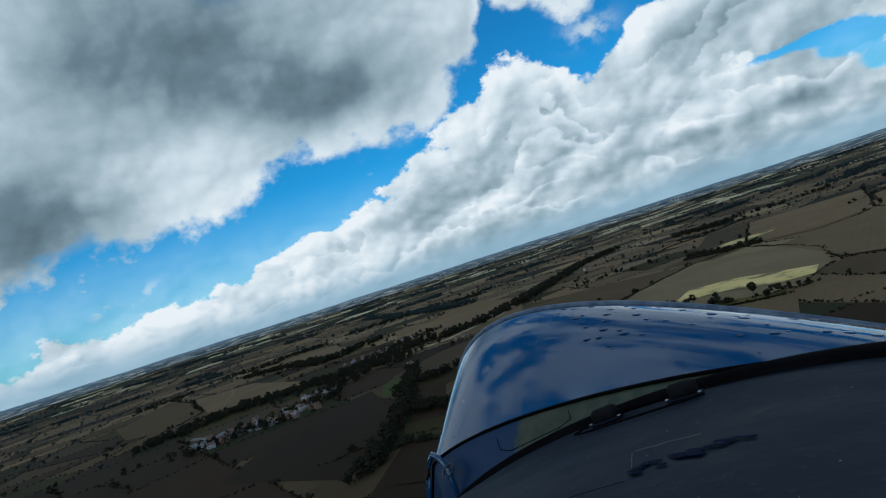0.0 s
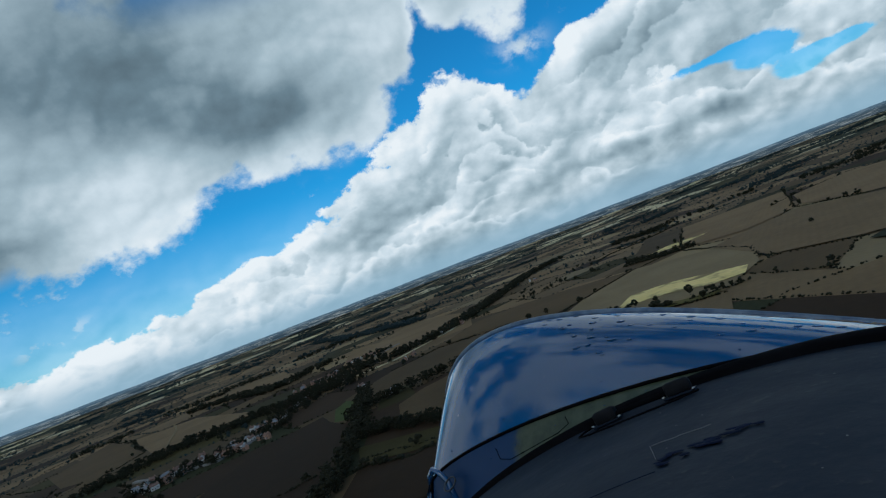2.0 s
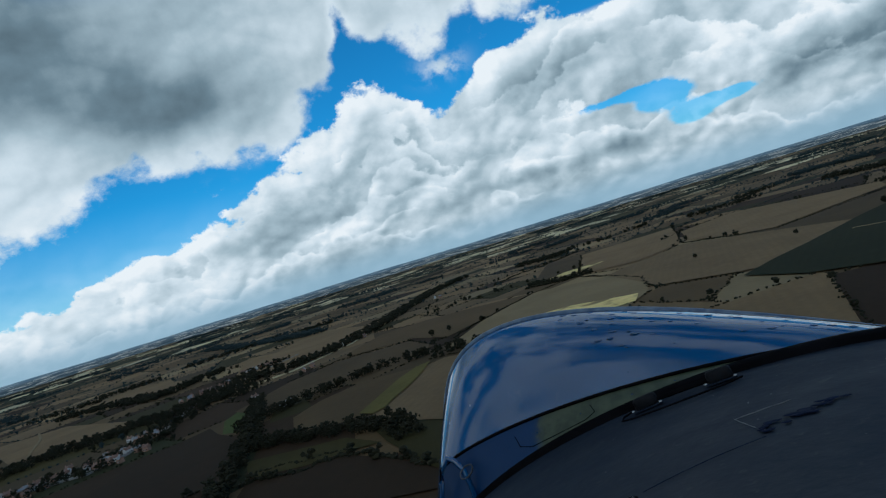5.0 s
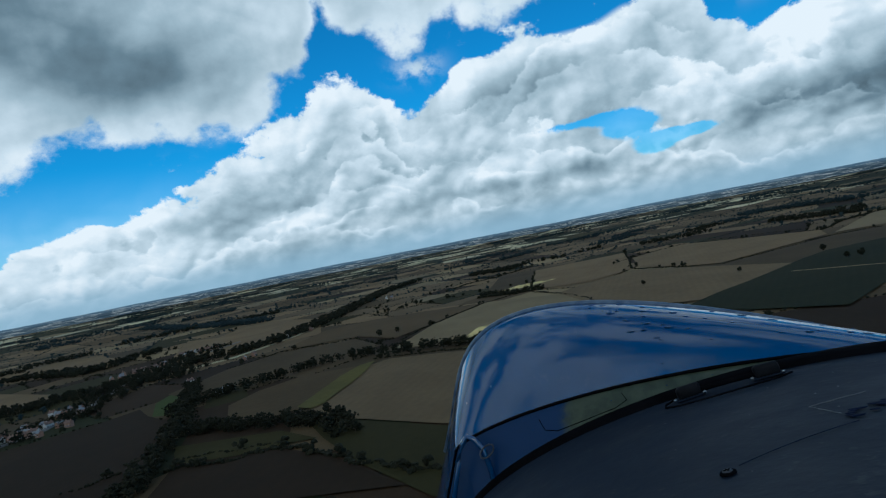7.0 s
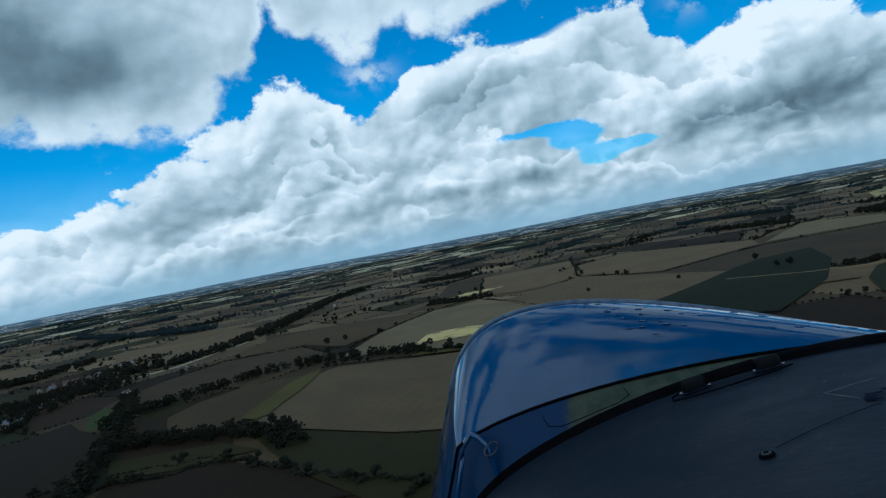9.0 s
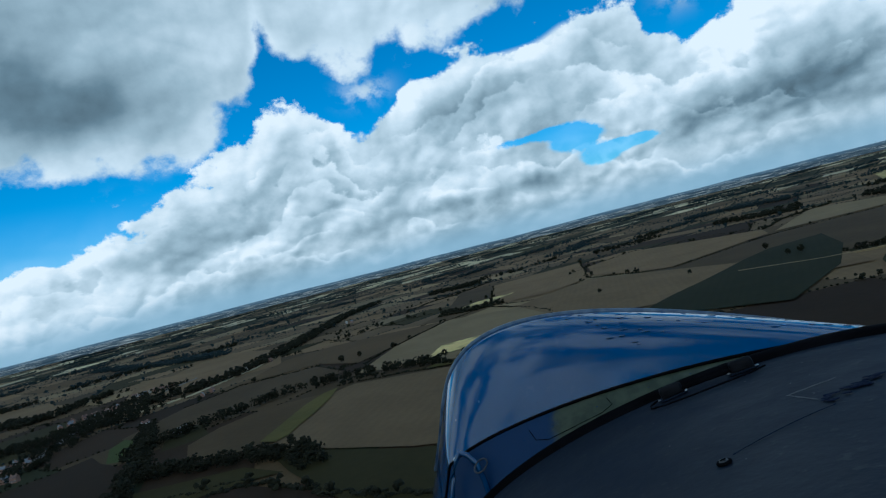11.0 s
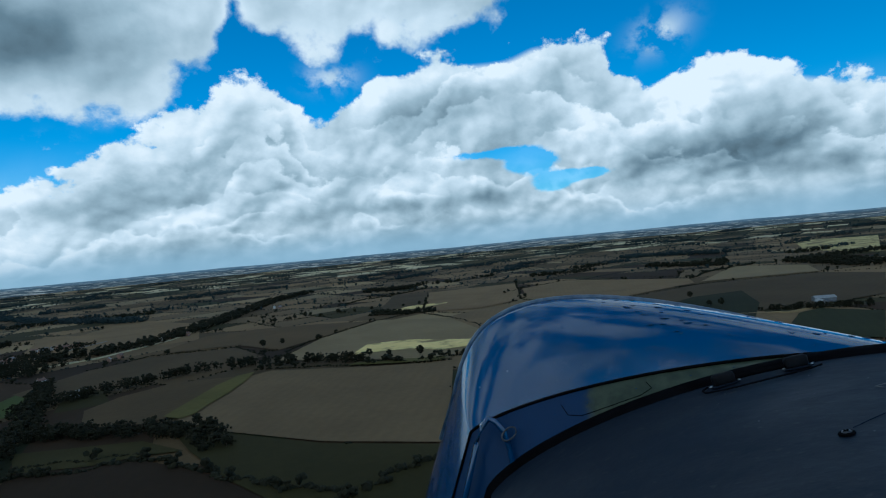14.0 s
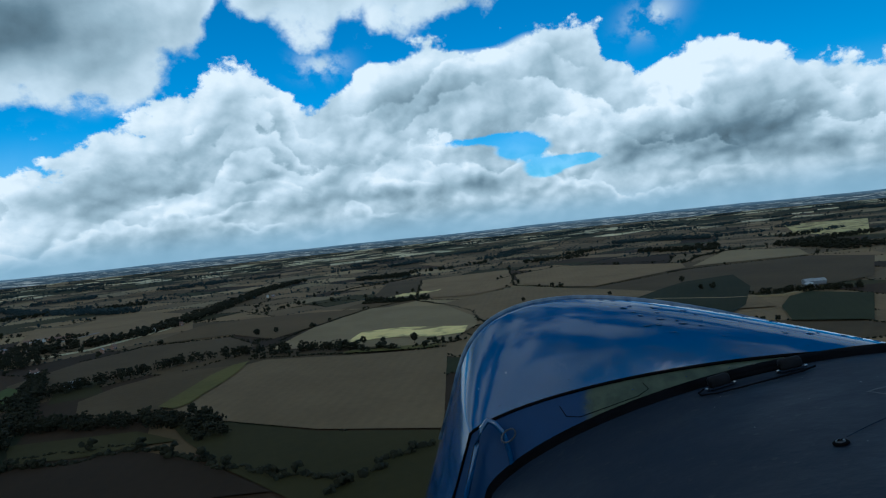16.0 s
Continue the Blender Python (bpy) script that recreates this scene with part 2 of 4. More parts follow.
def field_mat(name, a, b, row_angle, row_scale=0.035, rows=0.09, worn=None):
    """Crop or soil: broad patches, fine grain and drilled rows."""
    m, t, bs = surface(name, 0.95)
    p = place_of(t)
    broad, fine = noise_at(t, p, 0.010, 5.0, 0.62, 0.5), noise_at(t, p, 0.15, 6.0, 0.7)
    rot = t.nodes.new("ShaderNodeVectorRotate")
    rot.rotation_type = "Z_AXIS"
    wire(t, rot.inputs["Vector"], p)
    rot.inputs["Angle"].default_value = radians(row_angle)
    wave = t.nodes.new("ShaderNodeTexWave")
    wire(t, wave.inputs["Vector"], rot.outputs[0])
    wave.inputs["Scale"].default_value, wave.inputs["Distortion"].default_value = row_scale, 1.5
    mixf = op(t, "ADD", op(t, "MULTIPLY", span(t, broad, 0.3, 0.7), 0.6), op(t, "MULTIPLY", span(t, fine, 0.25, 0.75), 0.4))
    c = blend(t, mixf, a, b)
    c = blend(t, op(t, "MULTIPLY", wave.outputs[1], rows), c, tuple(x * 0.6 for x in a))
    # worn: the duller colour left between painted sun patches
    if worn:
        c = blend(t, span(t, noise_at(t, p, 0.022, 4.0, 0.6), 0.40, 0.54), worn, c)
    rnd = op(t, "FRACT", op(t, "ADD", t.nodes.new("ShaderNodeObjectInfo").outputs["Random"], t.nodes.new("ShaderNodeNewGeometry").outputs["Random Per Island"]))
    c = blend(t, 1.0, c, blend(t, rnd, (0.72, 0.75, 0.78), (1.28, 1.24, 1.18)), "MULTIPLY")
    t.links.new(c, bs.inputs["Base Color"])
    bs.inputs["Specular IOR Level"].default_value = 0.1
    return m


def leaf_mat(name, a, b):
    m, t, bs = surface(name, 0.9)
    g = t.nodes.new("ShaderNodeNewGeometry")
    n = noise_at(t, g.outputs["Position"], 0.35, 4.0, 0.65)
    c = blend(t, op(t, "MULTIPLY", op(t, "ADD", g.outputs["Random Per Island"], span(t, n, 0.3, 0.7)), 0.5), a, b)
    t.links.new(c, bs.inputs["Base Color"])
    bs.inputs["Specular IOR Level"].default_value = 0.15
    return m


def plain_mat(name, a, b, rough=0.7, scale=1.5, metal=0.0, world_space=True, bump=0.0, spec=0.5):
    m, t, bs = surface(name, rough, metal)
    bs.inputs["Specular IOR Level"].default_value = spec
    p = place_of(t, world_space)
    n = noise_at(t, p, scale, 5.0, 0.6)
    t.links.new(blend(t, span(t, n, 0.3, 0.7), a, b), bs.inputs["Base Color"])
    if bump:
        relief_on(t, bs, n, 0.4, bump)
    return m


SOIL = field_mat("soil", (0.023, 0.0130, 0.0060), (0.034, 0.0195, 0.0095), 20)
STUBBLE = field_mat("stubble", (0.118, 0.078, 0.040), (0.170, 0.113, 0.058), 35)
STRAW = field_mat("straw", (0.165, 0.118, 0.062), (0.222, 0.162, 0.086), -25)
# dull brown that also stands in for shade on nearer fields
DIM_FALLOW = field_mat("dim_fallow", (0.064, 0.042, 0.020), (0.089, 0.058, 0.028), 70)
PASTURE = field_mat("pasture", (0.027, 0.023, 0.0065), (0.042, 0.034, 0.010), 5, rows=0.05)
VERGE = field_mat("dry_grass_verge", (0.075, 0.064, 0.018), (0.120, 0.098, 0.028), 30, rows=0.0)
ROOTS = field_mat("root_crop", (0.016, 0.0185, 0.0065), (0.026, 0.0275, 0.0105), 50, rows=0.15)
# sunlight painted as a golden ground colour, with ragged gaps
SUNNED_FIELD = field_mat("sunned_field", (0.54, 0.40, 0.150), (0.74, 0.57, 0.24), -25, rows=0.10, worn=(0.20, 0.150, 0.072))
# chalk-pale ground, brightened to paint sunlight on the far strips
SUN_CHALK = field_mat("sun_chalk", (0.376, 0.315, 0.188), (0.579, 0.484, 0.295), 15)
GREEN = field_mat("grass", (0.040, 0.055, 0.014), (0.058, 0.076, 0.021), 5, rows=0.1)
BASE = field_mat("rough_ground", (0.027, 0.022, 0.011), (0.047, 0.036, 0.018), 0, rows=0.0)
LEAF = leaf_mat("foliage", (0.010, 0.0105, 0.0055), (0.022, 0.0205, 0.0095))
# leaf colour shifted blue and paler to paint in distance haze
HAZED_LEAF = leaf_mat("hazed_foliage", (0.016, 0.027, 0.028), (0.028, 0.042, 0.042))
LATCH = plain_mat("worn_rubber", (0.004, 0.004, 0.005), (0.008, 0.008, 0.010), 0.65, 60.0, 0.0, False, 0.001, 0.10)
BARK = plain_mat("bark", (0.06, 0.045, 0.03), (0.11, 0.085, 0.06), 0.9, 3.0)
RENDERED = plain_mat("white_render", (0.38, 0.37, 0.34), (0.54, 0.52, 0.49), 0.8, 0.8)
BRICK = plain_mat("red_brick", (0.24, 0.12, 0.08), (0.34, 0.19, 0.13), 0.85, 2.0)
TILES = plain_mat("clay_tiles", (0.10, 0.055, 0.04), (0.18, 0.105, 0.08), 0.8, 1.2)
SLATE = plain_mat("slate", (0.10, 0.105, 0.115), (0.20, 0.205, 0.22), 0.5, 1.2)
SHEET = plain_mat("pale_roof_sheet", (0.17, 0.175, 0.175), (0.26, 0.265, 0.265), 0.6, 0.3)
PANE = plain_mat("window_glass", (0.02, 0.025, 0.03), (0.03, 0.035, 0.04), 0.1, 1.0)
WOOD = plain_mat("painted_door", (0.08, 0.10, 0.12), (0.14, 0.16, 0.18), 0.6, 2.0)
ASPHALT = plain_mat("asphalt", (0.10, 0.095, 0.09), (0.16, 0.15, 0.14), 0.9, 0.2)


def distance_mat():
    """Land too far to tell apart, haze painted in as a pale blue glow: dark woods and light fields in thin streaks."""
    m = bpy.data.materials.new("hazed_land")
    m.use_nodes = True
    t = m.node_tree
    t.nodes.clear()
    p = place_of(t)
    s = t.nodes.new("ShaderNodeSeparateXYZ")
    wire(t, s.inputs[0], p)
    bearing = op(t, "ARCTAN2", s.outputs[0], s.outputs[1])
    q = vec3(t, op(t, "MULTIPLY", bearing, 14.0), op(t, "MULTIPLY", s.outputs[2], 0.085), 0.0)
    q2 = vec3(t, op(t, "MULTIPLY", bearing, 26.0), op(t, "MULTIPLY", s.outputs[2], 0.15), 3.0)
    n, k = noise_at(t, q, 1.0, 4.0, 0.6), noise_at(t, q2, 1.6, 2.0, 0.5)
    # painted haze thickens towards the skyline, and the whole ring glows
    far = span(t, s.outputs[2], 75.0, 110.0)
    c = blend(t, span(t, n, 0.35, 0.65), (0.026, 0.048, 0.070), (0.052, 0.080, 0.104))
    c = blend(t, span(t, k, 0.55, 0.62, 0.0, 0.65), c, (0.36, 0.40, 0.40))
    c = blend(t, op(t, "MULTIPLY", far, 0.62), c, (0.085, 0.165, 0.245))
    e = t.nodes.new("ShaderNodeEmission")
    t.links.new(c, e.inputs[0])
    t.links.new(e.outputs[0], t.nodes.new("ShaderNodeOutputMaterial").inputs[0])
    return m


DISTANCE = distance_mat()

# ---------------------------------------------------------------- mesh helpers
class Geo:
    """Collects points and faces of one mesh."""

    def __init__(self):
        self.v, self.f = [], []

    def add(self, verts, faces):
        n = len(self.v)
        self.v += [tuple(p) for p in verts]
        self.f += [tuple(i + n for i in q) for q in faces]

    def box(self, x0, x1, y0, y1, z0, z1):
        self.add([(x, y, z) for z in (z0, z1) for y in (y0, y1) for x in (x0, x1)],
                 [(0, 2, 3, 1), (4, 5, 7, 6), (0, 1, 5, 4), (2, 6, 7, 3), (0, 4, 6, 2), (1, 3, 7, 5)])

    def tube(self, points, r, sides=8, r_end=None):
        """A round rod through points."""
        pts = [Vector(p) for p in points]
        r_end = r if r_end is None else r_end
        rings = []
        for i, p in enumerate(pts):
            d = (pts[min(i + 1, len(pts) - 1)] - pts[max(i - 1, 0)]).normalized()
            q = d.to_track_quat("Z", "Y")
            rr = r + (r_end - r) * i / max(1, len(pts) - 1)
            rings.append([p + q @ Vector((rr * math.cos(k * math.tau / sides), rr * math.sin(k * math.tau / sides), 0)) for k in range(sides)])
        n = len(rings)
        faces = [(i * sides + k, i * sides + (k + 1) % sides, (i + 1) * sides + (k + 1) % sides, (i + 1) * sides + k)
                 for i in range(n - 1) for k in range(sides)]
        faces += [tuple(reversed(range(sides))), tuple((n - 1) * sides + k for k in range(sides))]
        self.add([p for ring in rings for p in ring], faces)

    def mesh(self, name, mats, smooth=False):
        me = bpy.data.meshes.new(name)
        me.from_pydata(self.v, [], self.f)
        for m in mats if isinstance(mats, (list, tuple)) else [mats]:
            me.materials.append(m)
        if smooth:
            me.polygons.foreach_set("use_smooth", [True] * len(me.polygons))
        me.update()
        return me


def thing(name, label, category, group="", kind=""):
    return tagged(new(name), label, category, group, kind)


def part(name, geo, material, parent, label="", smooth=False):
    ob = new(name, geo.mesh(name, material, smooth))
    ob.parent = parent
    if label:
        tagged(ob, label)
    return ob


_ico = bmesh.new()
bmesh.ops.create_icosphere(_ico, subdivisions=1, radius=1.0)
ICO_V = np.array([v.co[:] for v in _ico.verts])
ICO_F = [tuple(v.index for v in f.verts) for f in _ico.faces]
_ico.free()
rng = np.random.default_rng(7)


def clump(geo, x, y, z, r, flat=0.85):
    """One ragged clump of leaves."""
    v = ICO_V * (r * (0.65 + 0.7 * rng.random((len(ICO_V), 1))))
    a = rng.random() * math.tau
    c, s = math.cos(a), math.sin(a)
    geo.add([(x + c * p[0] - s * p[1], y + s * p[0] + c * p[1], z + p[2] * flat) for p in v], ICO_F)


def rise(x, y):
    """Height of the land: level near by, rising to a low ridge all round."""
    r = math.hypot(x, y)
    return 0.018 * max(0.0, r - 2200.0) + (2.5 * math.sin(x * 0.004) * math.sin(y * 0.0031 + 1) if r > 2600 else 0.0)


def inside(poly, x, y):
    hit = False
    for (x0, y0), (x1, y1) in zip(poly, poly[1:] + poly[:1]):
        if (y0 > y) != (y1 > y) and x < (x1 - x0) * (y - y0) / (y1 - y0) + x0:
            hit = not hit
    return hit


# ---------------------------------------------------------------- ground and fields
g = Geo()
RADII = [0, 60, 150, 300, 500, 800, 1200, 1700, 2200, 2500, 2800, 3200, 3600, 4000, 4400, 4700, 4920]
SPOKES = 180
for r in RADII:
    for k in range(SPOKES):
        x, y = r * math.sin(k * math.tau / SPOKES), r * math.cos(k * math.tau / SPOKES)
        g.v.append((x, y, rise(x, y) - (0.3 if r < 1800 else 3.0 if r < 4800 else 0.0)))
for i in range(len(RADII) - 1):
    for k in range(SPOKES):
        a, b = i * SPOKES + k, i * SPOKES + (k + 1) % SPOKES
        g.f.append((a, a + SPOKES, b + SPOKES, b))
ground = tagged(new("ground", g.mesh("ground", BASE)), "open rolling farmland with rough grass reaching the horizon", "ground", kind="structure")


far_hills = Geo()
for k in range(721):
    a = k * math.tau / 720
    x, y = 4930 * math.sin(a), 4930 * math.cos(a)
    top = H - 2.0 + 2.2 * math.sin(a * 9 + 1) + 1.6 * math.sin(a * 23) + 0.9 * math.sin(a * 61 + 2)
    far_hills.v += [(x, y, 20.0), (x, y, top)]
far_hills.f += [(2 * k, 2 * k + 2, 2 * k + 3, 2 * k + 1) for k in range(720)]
tagged(new("backdrop", far_hills.mesh("backdrop", DISTANCE)), "distant hills in painted blue-grey haze, with woods and pale fields", "distant hills", kind="structure")


def field(poly, mat, lift, label=""):
    f = Geo()
    f.add([(x, y, rise(x, y) + lift) for x, y in poly], [tuple(range(len(poly)))])
    return part("field", f, mat, ground, label)


# the fields that lie nearest, by their corners (east, north)
# dark left_tan and corner_b, pale above: crop tone imitates shade and sun
NEAR = [
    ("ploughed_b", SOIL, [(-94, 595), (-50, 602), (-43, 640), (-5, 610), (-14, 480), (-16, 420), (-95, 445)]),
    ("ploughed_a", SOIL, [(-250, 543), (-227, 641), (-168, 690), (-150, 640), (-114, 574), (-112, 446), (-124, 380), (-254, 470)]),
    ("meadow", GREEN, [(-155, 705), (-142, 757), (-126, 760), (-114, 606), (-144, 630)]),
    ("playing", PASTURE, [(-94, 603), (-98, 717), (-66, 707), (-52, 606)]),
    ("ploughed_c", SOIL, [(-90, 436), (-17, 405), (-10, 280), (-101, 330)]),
    ("stubble_d", STUBBLE, [(-715, 1312), (-556, 1276), (-345, 1000), (-355, 900), (-512, 974)]),
    ("stubble_e", DIM_FALLOW, [(-859, 1480), (-720, 1290), (-542, 1012), (-563, 919), (-654, 961), (-816, 1177)]),
    ("stubble_f", STUBBLE, [(-720, 1600), (-560, 1760), (-327, 1380), (-344, 1270), (-594, 1400)]),
    ("stubble_g", STUBBLE, [(-200, 1274), (-78, 1700), (60, 1321), (43, 1020), (-127, 1034)]),
    ("strip_up", DIM_FALLOW, [(-150, 745), (-92, 845), (-24, 892), (85, 854), (99, 735), (35, 733), (-60, 690), (-110, 670)]),
    ("left_tan", DIM_FALLOW, [(-70, 590), (-44, 628), (3, 656), (56, 632), (62, 613), (-5, 500), (-37, 499), (-66, 530)]),
    ("big", STUBBLE, [(64, 618), (92, 631), (173, 562), (244, 515), (137, 305), (108, 331), (78, 358), (26, 431), (0, 488)]),
    ("rough", PASTURE, [(-5, 468), (26, 427), (77, 354), (136, 301), (102, 220), (45, 260), (20, 333), (5, 400)]),
    ("corner_a", PASTURE, [(-100, 480), (-22, 446), (2, 402), (-20, 410), (-51, 412), (-90, 430)]),
    ("corner_b", SOIL, [(-88, 404), (-50, 401), (-20, 398), (-2, 372), (18, 334), (37, 282), (-85, 340)]),
    ("mid_tan", DIM_FALLOW, [(-25, 912), (55, 1055), (137, 1057), (209, 1015), (311, 935), (187, 825), (124, 770), (87, 876)]),
    ("above", STRAW, [(107, 690), (189, 817), (315, 935), (394, 826), (415, 756), (330, 610), (248, 532), (185, 602)]),
    ("tan_far_l", STUBBLE, [(-208, 1046), (-237, 1500), (-98, 1321), (-86, 1075), (-155, 1055)]),
    ("field_a", STUBBLE, [(597, 1361), (822, 1314), (596, 941), (483, 896), (407, 971)]),
    ("field_b", DIM_FALLOW, [(331, 1013), (538, 1445), (595, 1361), (403, 971)]),
    ("field_c", STUBBLE, [(729, 1141), (900, 1203), (963, 880), (890, 801), (632, 757), (613, 814), (617, 949)]),
    ("field_d", DIM_FALLOW, [(621, 742), (866, 772), (1082, 687), (1079, 577), (819, 440), (754, 442), (686, 464), (639, 478), (598, 701)]),
    ("field_e", STUBBLE, [(397, 842), (478, 883), (584, 916), (607, 737), (628, 469), (567, 400), (395, 540), (350, 620)]),
    ("field_f", STRAW, [(908, 803), (1232, 986), (1237, 810), (1103, 702)]),
    ("field_g", SUNNED_FIELD, [(2200, 1490), (2320, 1253), (1578, 850), (1736, 1140)]),
    ("dark_green", ROOTS, [(567, 394), (631, 428), (670, 430), (678, 366), (538, 292), (505, 342)]),
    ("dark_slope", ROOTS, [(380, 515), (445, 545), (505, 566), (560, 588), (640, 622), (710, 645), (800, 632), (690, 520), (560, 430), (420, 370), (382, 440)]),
]
# pale and pale_far: one sun patch painted twice as light ground; verge is grass
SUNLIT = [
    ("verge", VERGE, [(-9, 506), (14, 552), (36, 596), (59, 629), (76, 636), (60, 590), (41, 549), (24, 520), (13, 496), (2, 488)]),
    ("pale", SUNNED_FIELD, [(180, 640), (217, 697), (263, 683), (318, 610), (294, 574), (262, 580), (222, 628)]),
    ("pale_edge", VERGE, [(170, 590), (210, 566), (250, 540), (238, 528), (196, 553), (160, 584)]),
    ("pale_far", SUNNED_FIELD, [(368, 1045), (439, 1090), (504, 1062), (470, 1029), (400, 1030)]),
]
LABELS = {STRAW: "pale straw-coloured stubble field between dark hedges", SOIL: "dark brown ploughed field between hedges", STUBBLE: "brown harvested stubble field with drill lines",
          DIM_FALLOW: "dull olive brown field, tone partly set for shade", PASTURE: "dark rough green pasture", GREEN: "small bright green meadow beside houses",
          ROOTS: "dark green root crop field", VERGE: "dry yellow-green grass strip between fields", SUNNED_FIELD: "pale golden field, sunshine painted into its colour"}
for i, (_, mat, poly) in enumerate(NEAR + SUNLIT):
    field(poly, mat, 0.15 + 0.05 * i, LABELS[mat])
NEAR_POLYS = [p for _, _, p in NEAR + SUNLIT]

# the patchwork beyond, cut again and again by hedge lines
random.seed(11)
leaves, lines = [], []


def cut(poly, depth):
    xs, ys = [p[0] for p in poly], [p[1] for p in poly]
    cx, cy = sum(xs) / len(xs), sum(ys) / len(ys)
    r = math.hypot(cx, cy)
    size = max(max(xs) - min(xs), max(ys) - min(ys))
    goal = 165 + 0.012 * r
    if depth > 16 or size < goal * random.uniform(0.85, 1.5):
        leaves.append(poly)
        return
    best = max(range(len(poly)), key=lambda i: math.dist(poly[i], poly[i - 1]))
    dx, dy = poly[best][0] - poly[best - 1][0], poly[best][1] - poly[best - 1][1]
    a = math.atan2(dy, dx) + math.pi / 2 + random.uniform(-0.35, 0.35)
    nx, ny = -math.sin(a), math.cos(a)
    k = random.uniform(0.36, 0.64)
    ox, oy = poly[best - 1][0] + dx * k, poly[best - 1][1] + dy * k
    one, two, ends = [], [], []
    for p, q in zip(poly, poly[1:] + poly[:1]):
        sp, sq = (p[0] - ox) * nx + (p[1] - oy) * ny, (q[0] - ox) * nx + (q[1] - oy) * ny
        (one if sp >= 0 else two).append(p)
        if sp * sq < 0:
            w = sp / (sp - sq)
            m = (p[0] + (q[0] - p[0]) * w, p[1] + (q[1] - p[1]) * w)
            one.append(m), two.append(m), ends.append(m)
    if len(ends) != 2 or len(one) < 3 or len(two) < 3:
        leaves.append(poly)
        return
    lines.append(ends)
    cut(one, depth + 1), cut(two, depth + 1)


cut([(-3900, 700), (-400, 240), (500, 160), (2600, -500), (4900, 300), (3600, 4000), (0, 5200), (-3300, 4100)], 0)
CROPS = [STUBBLE, STUBBLE, STUBBLE, DIM_FALLOW, DIM_FALLOW, SOIL, STRAW, PASTURE, STUBBLE, STUBBLE]
# near and western fields: dark crops painted in for weaker sunlight there
NEARSHADE = [SOIL, SOIL, PASTURE, SOIL, DIM_FALLOW, ROOTS]
WESTSHADE = [SOIL, SOIL, PASTURE, DIM_FALLOW, ROOTS, DIM_FALLOW]
FARCROPS = [DIM_FALLOW, ROOTS, STUBBLE, STUBBLE, STUBBLE, STRAW, STUBBLE, SOIL, STUBBLE, DIM_FALLOW, DIM_FALLOW, STUBBLE]
RIDGE = [ROOTS, PASTURE, SUN_CHALK, ROOTS, DIM_FALLOW, ROOTS, STRAW, SUN_CHALK, ROOTS, STUBBLE, ROOTS]
leaves.sort(key=lambda p: math.hypot(sum(q[0] for q in p), sum(q[1] for q in p)) / len(p))
far_fields, far_mats, far_slots, made = Geo(), [], [], 0
for poly in leaves:
    cx, cy = sum(p[0] for p in poly) / len(poly), sum(p[1] for p in poly) / len(poly)
    r = math.hypot(cx, cy)
    if r > 4880:
        continue
    poly = [(x * min(1.0, 4912 / math.hypot(x, y)), y * min(1.0, 4912 / math.hypot(x, y))) for x, y in poly]
    mat = random.choice(NEARSHADE if r < 850 and cx < 250 else WESTSHADE if cx < -350 and r < 1500 else CROPS if r < 1900 else FARCROPS if r < 3000 else RIDGE)
    made += 1
    if made <= 260:
        field(poly, mat, 0.0 if r < 1800 else 0.2)
    else:
        far_fields.add([(x, y, rise(x, y) + 0.2) for x, y in poly], [tuple(range(len(poly)))])
        if mat not in far_mats:
            far_mats.append(mat)
        far_slots.append(far_mats.index(mat))
ff = part("far_fields", far_fields, far_mats, ground, "patchwork of far brown, pale and green fields")
ff.data.polygons.foreach_set("material_index", far_slots)
tagged(ff, kind="stuff")


def lane(name, line, width, mat, label):
    """A road or track that follows a line over the land."""
    g = Geo()
    for i, (x, y) in enumerate(line):
        (xa, ya), (xb, yb) = line[max(i - 1, 0)], line[min(i + 1, len(line) - 1)]
        d = math.dist((xa, ya), (xb, yb))
        nx, ny = -(yb - ya) / d * width / 2, (xb - xa) / d * width / 2
        z = rise(x, y)
        g.v += [(x + nx, y + ny, z + 1.5), (x - nx, y - ny, z + 1.5), (x + nx * 1.3, y + ny * 1.3, z - 0.2), (x - nx * 1.3, y - ny * 1.3, z - 0.2)]
    for i in range(len(line) - 1):
        a, c = 4 * i, 4 * i + 4
        g.f += [(a, a + 1, c + 1, c), (a + 2, a, c, c + 2), (a + 1, a + 3, c + 3, c + 1)]
    return tagged(new(name, g.mesh(name, mat)), label, name, kind="structure")


STREET = [(-420, 742), (-357, 690), (-285, 665), (-262, 700), (-245, 800), (-240, 950), (-175, 1080), (-100, 1200)]
lane("road", STREET, 6.0, ASPHALT, "narrow grey village street between houses")
lane("track", [(-196, 930), (-93, 962), (4, 1075), (121, 1345)], 4.0, SUN_CHALK, "pale farm track beside the wooded valley")
lane("track", [(-626, 1320), (-560, 1180), (-510, 1040), (-480, 960)], 3.5, STRAW, "pale earth track between stubble fields")
lane("track", [(700, 440), (640, 442), (600, 480), (560, 560)], 4.0, STRAW, "pale farm track to the barns")

# ---------------------------------------------------------------- hedges, woods and trees
def taken(x, y):
    return any(inside(p, x, y) for p in NEAR_POLYS)


far_hedges = Geo()


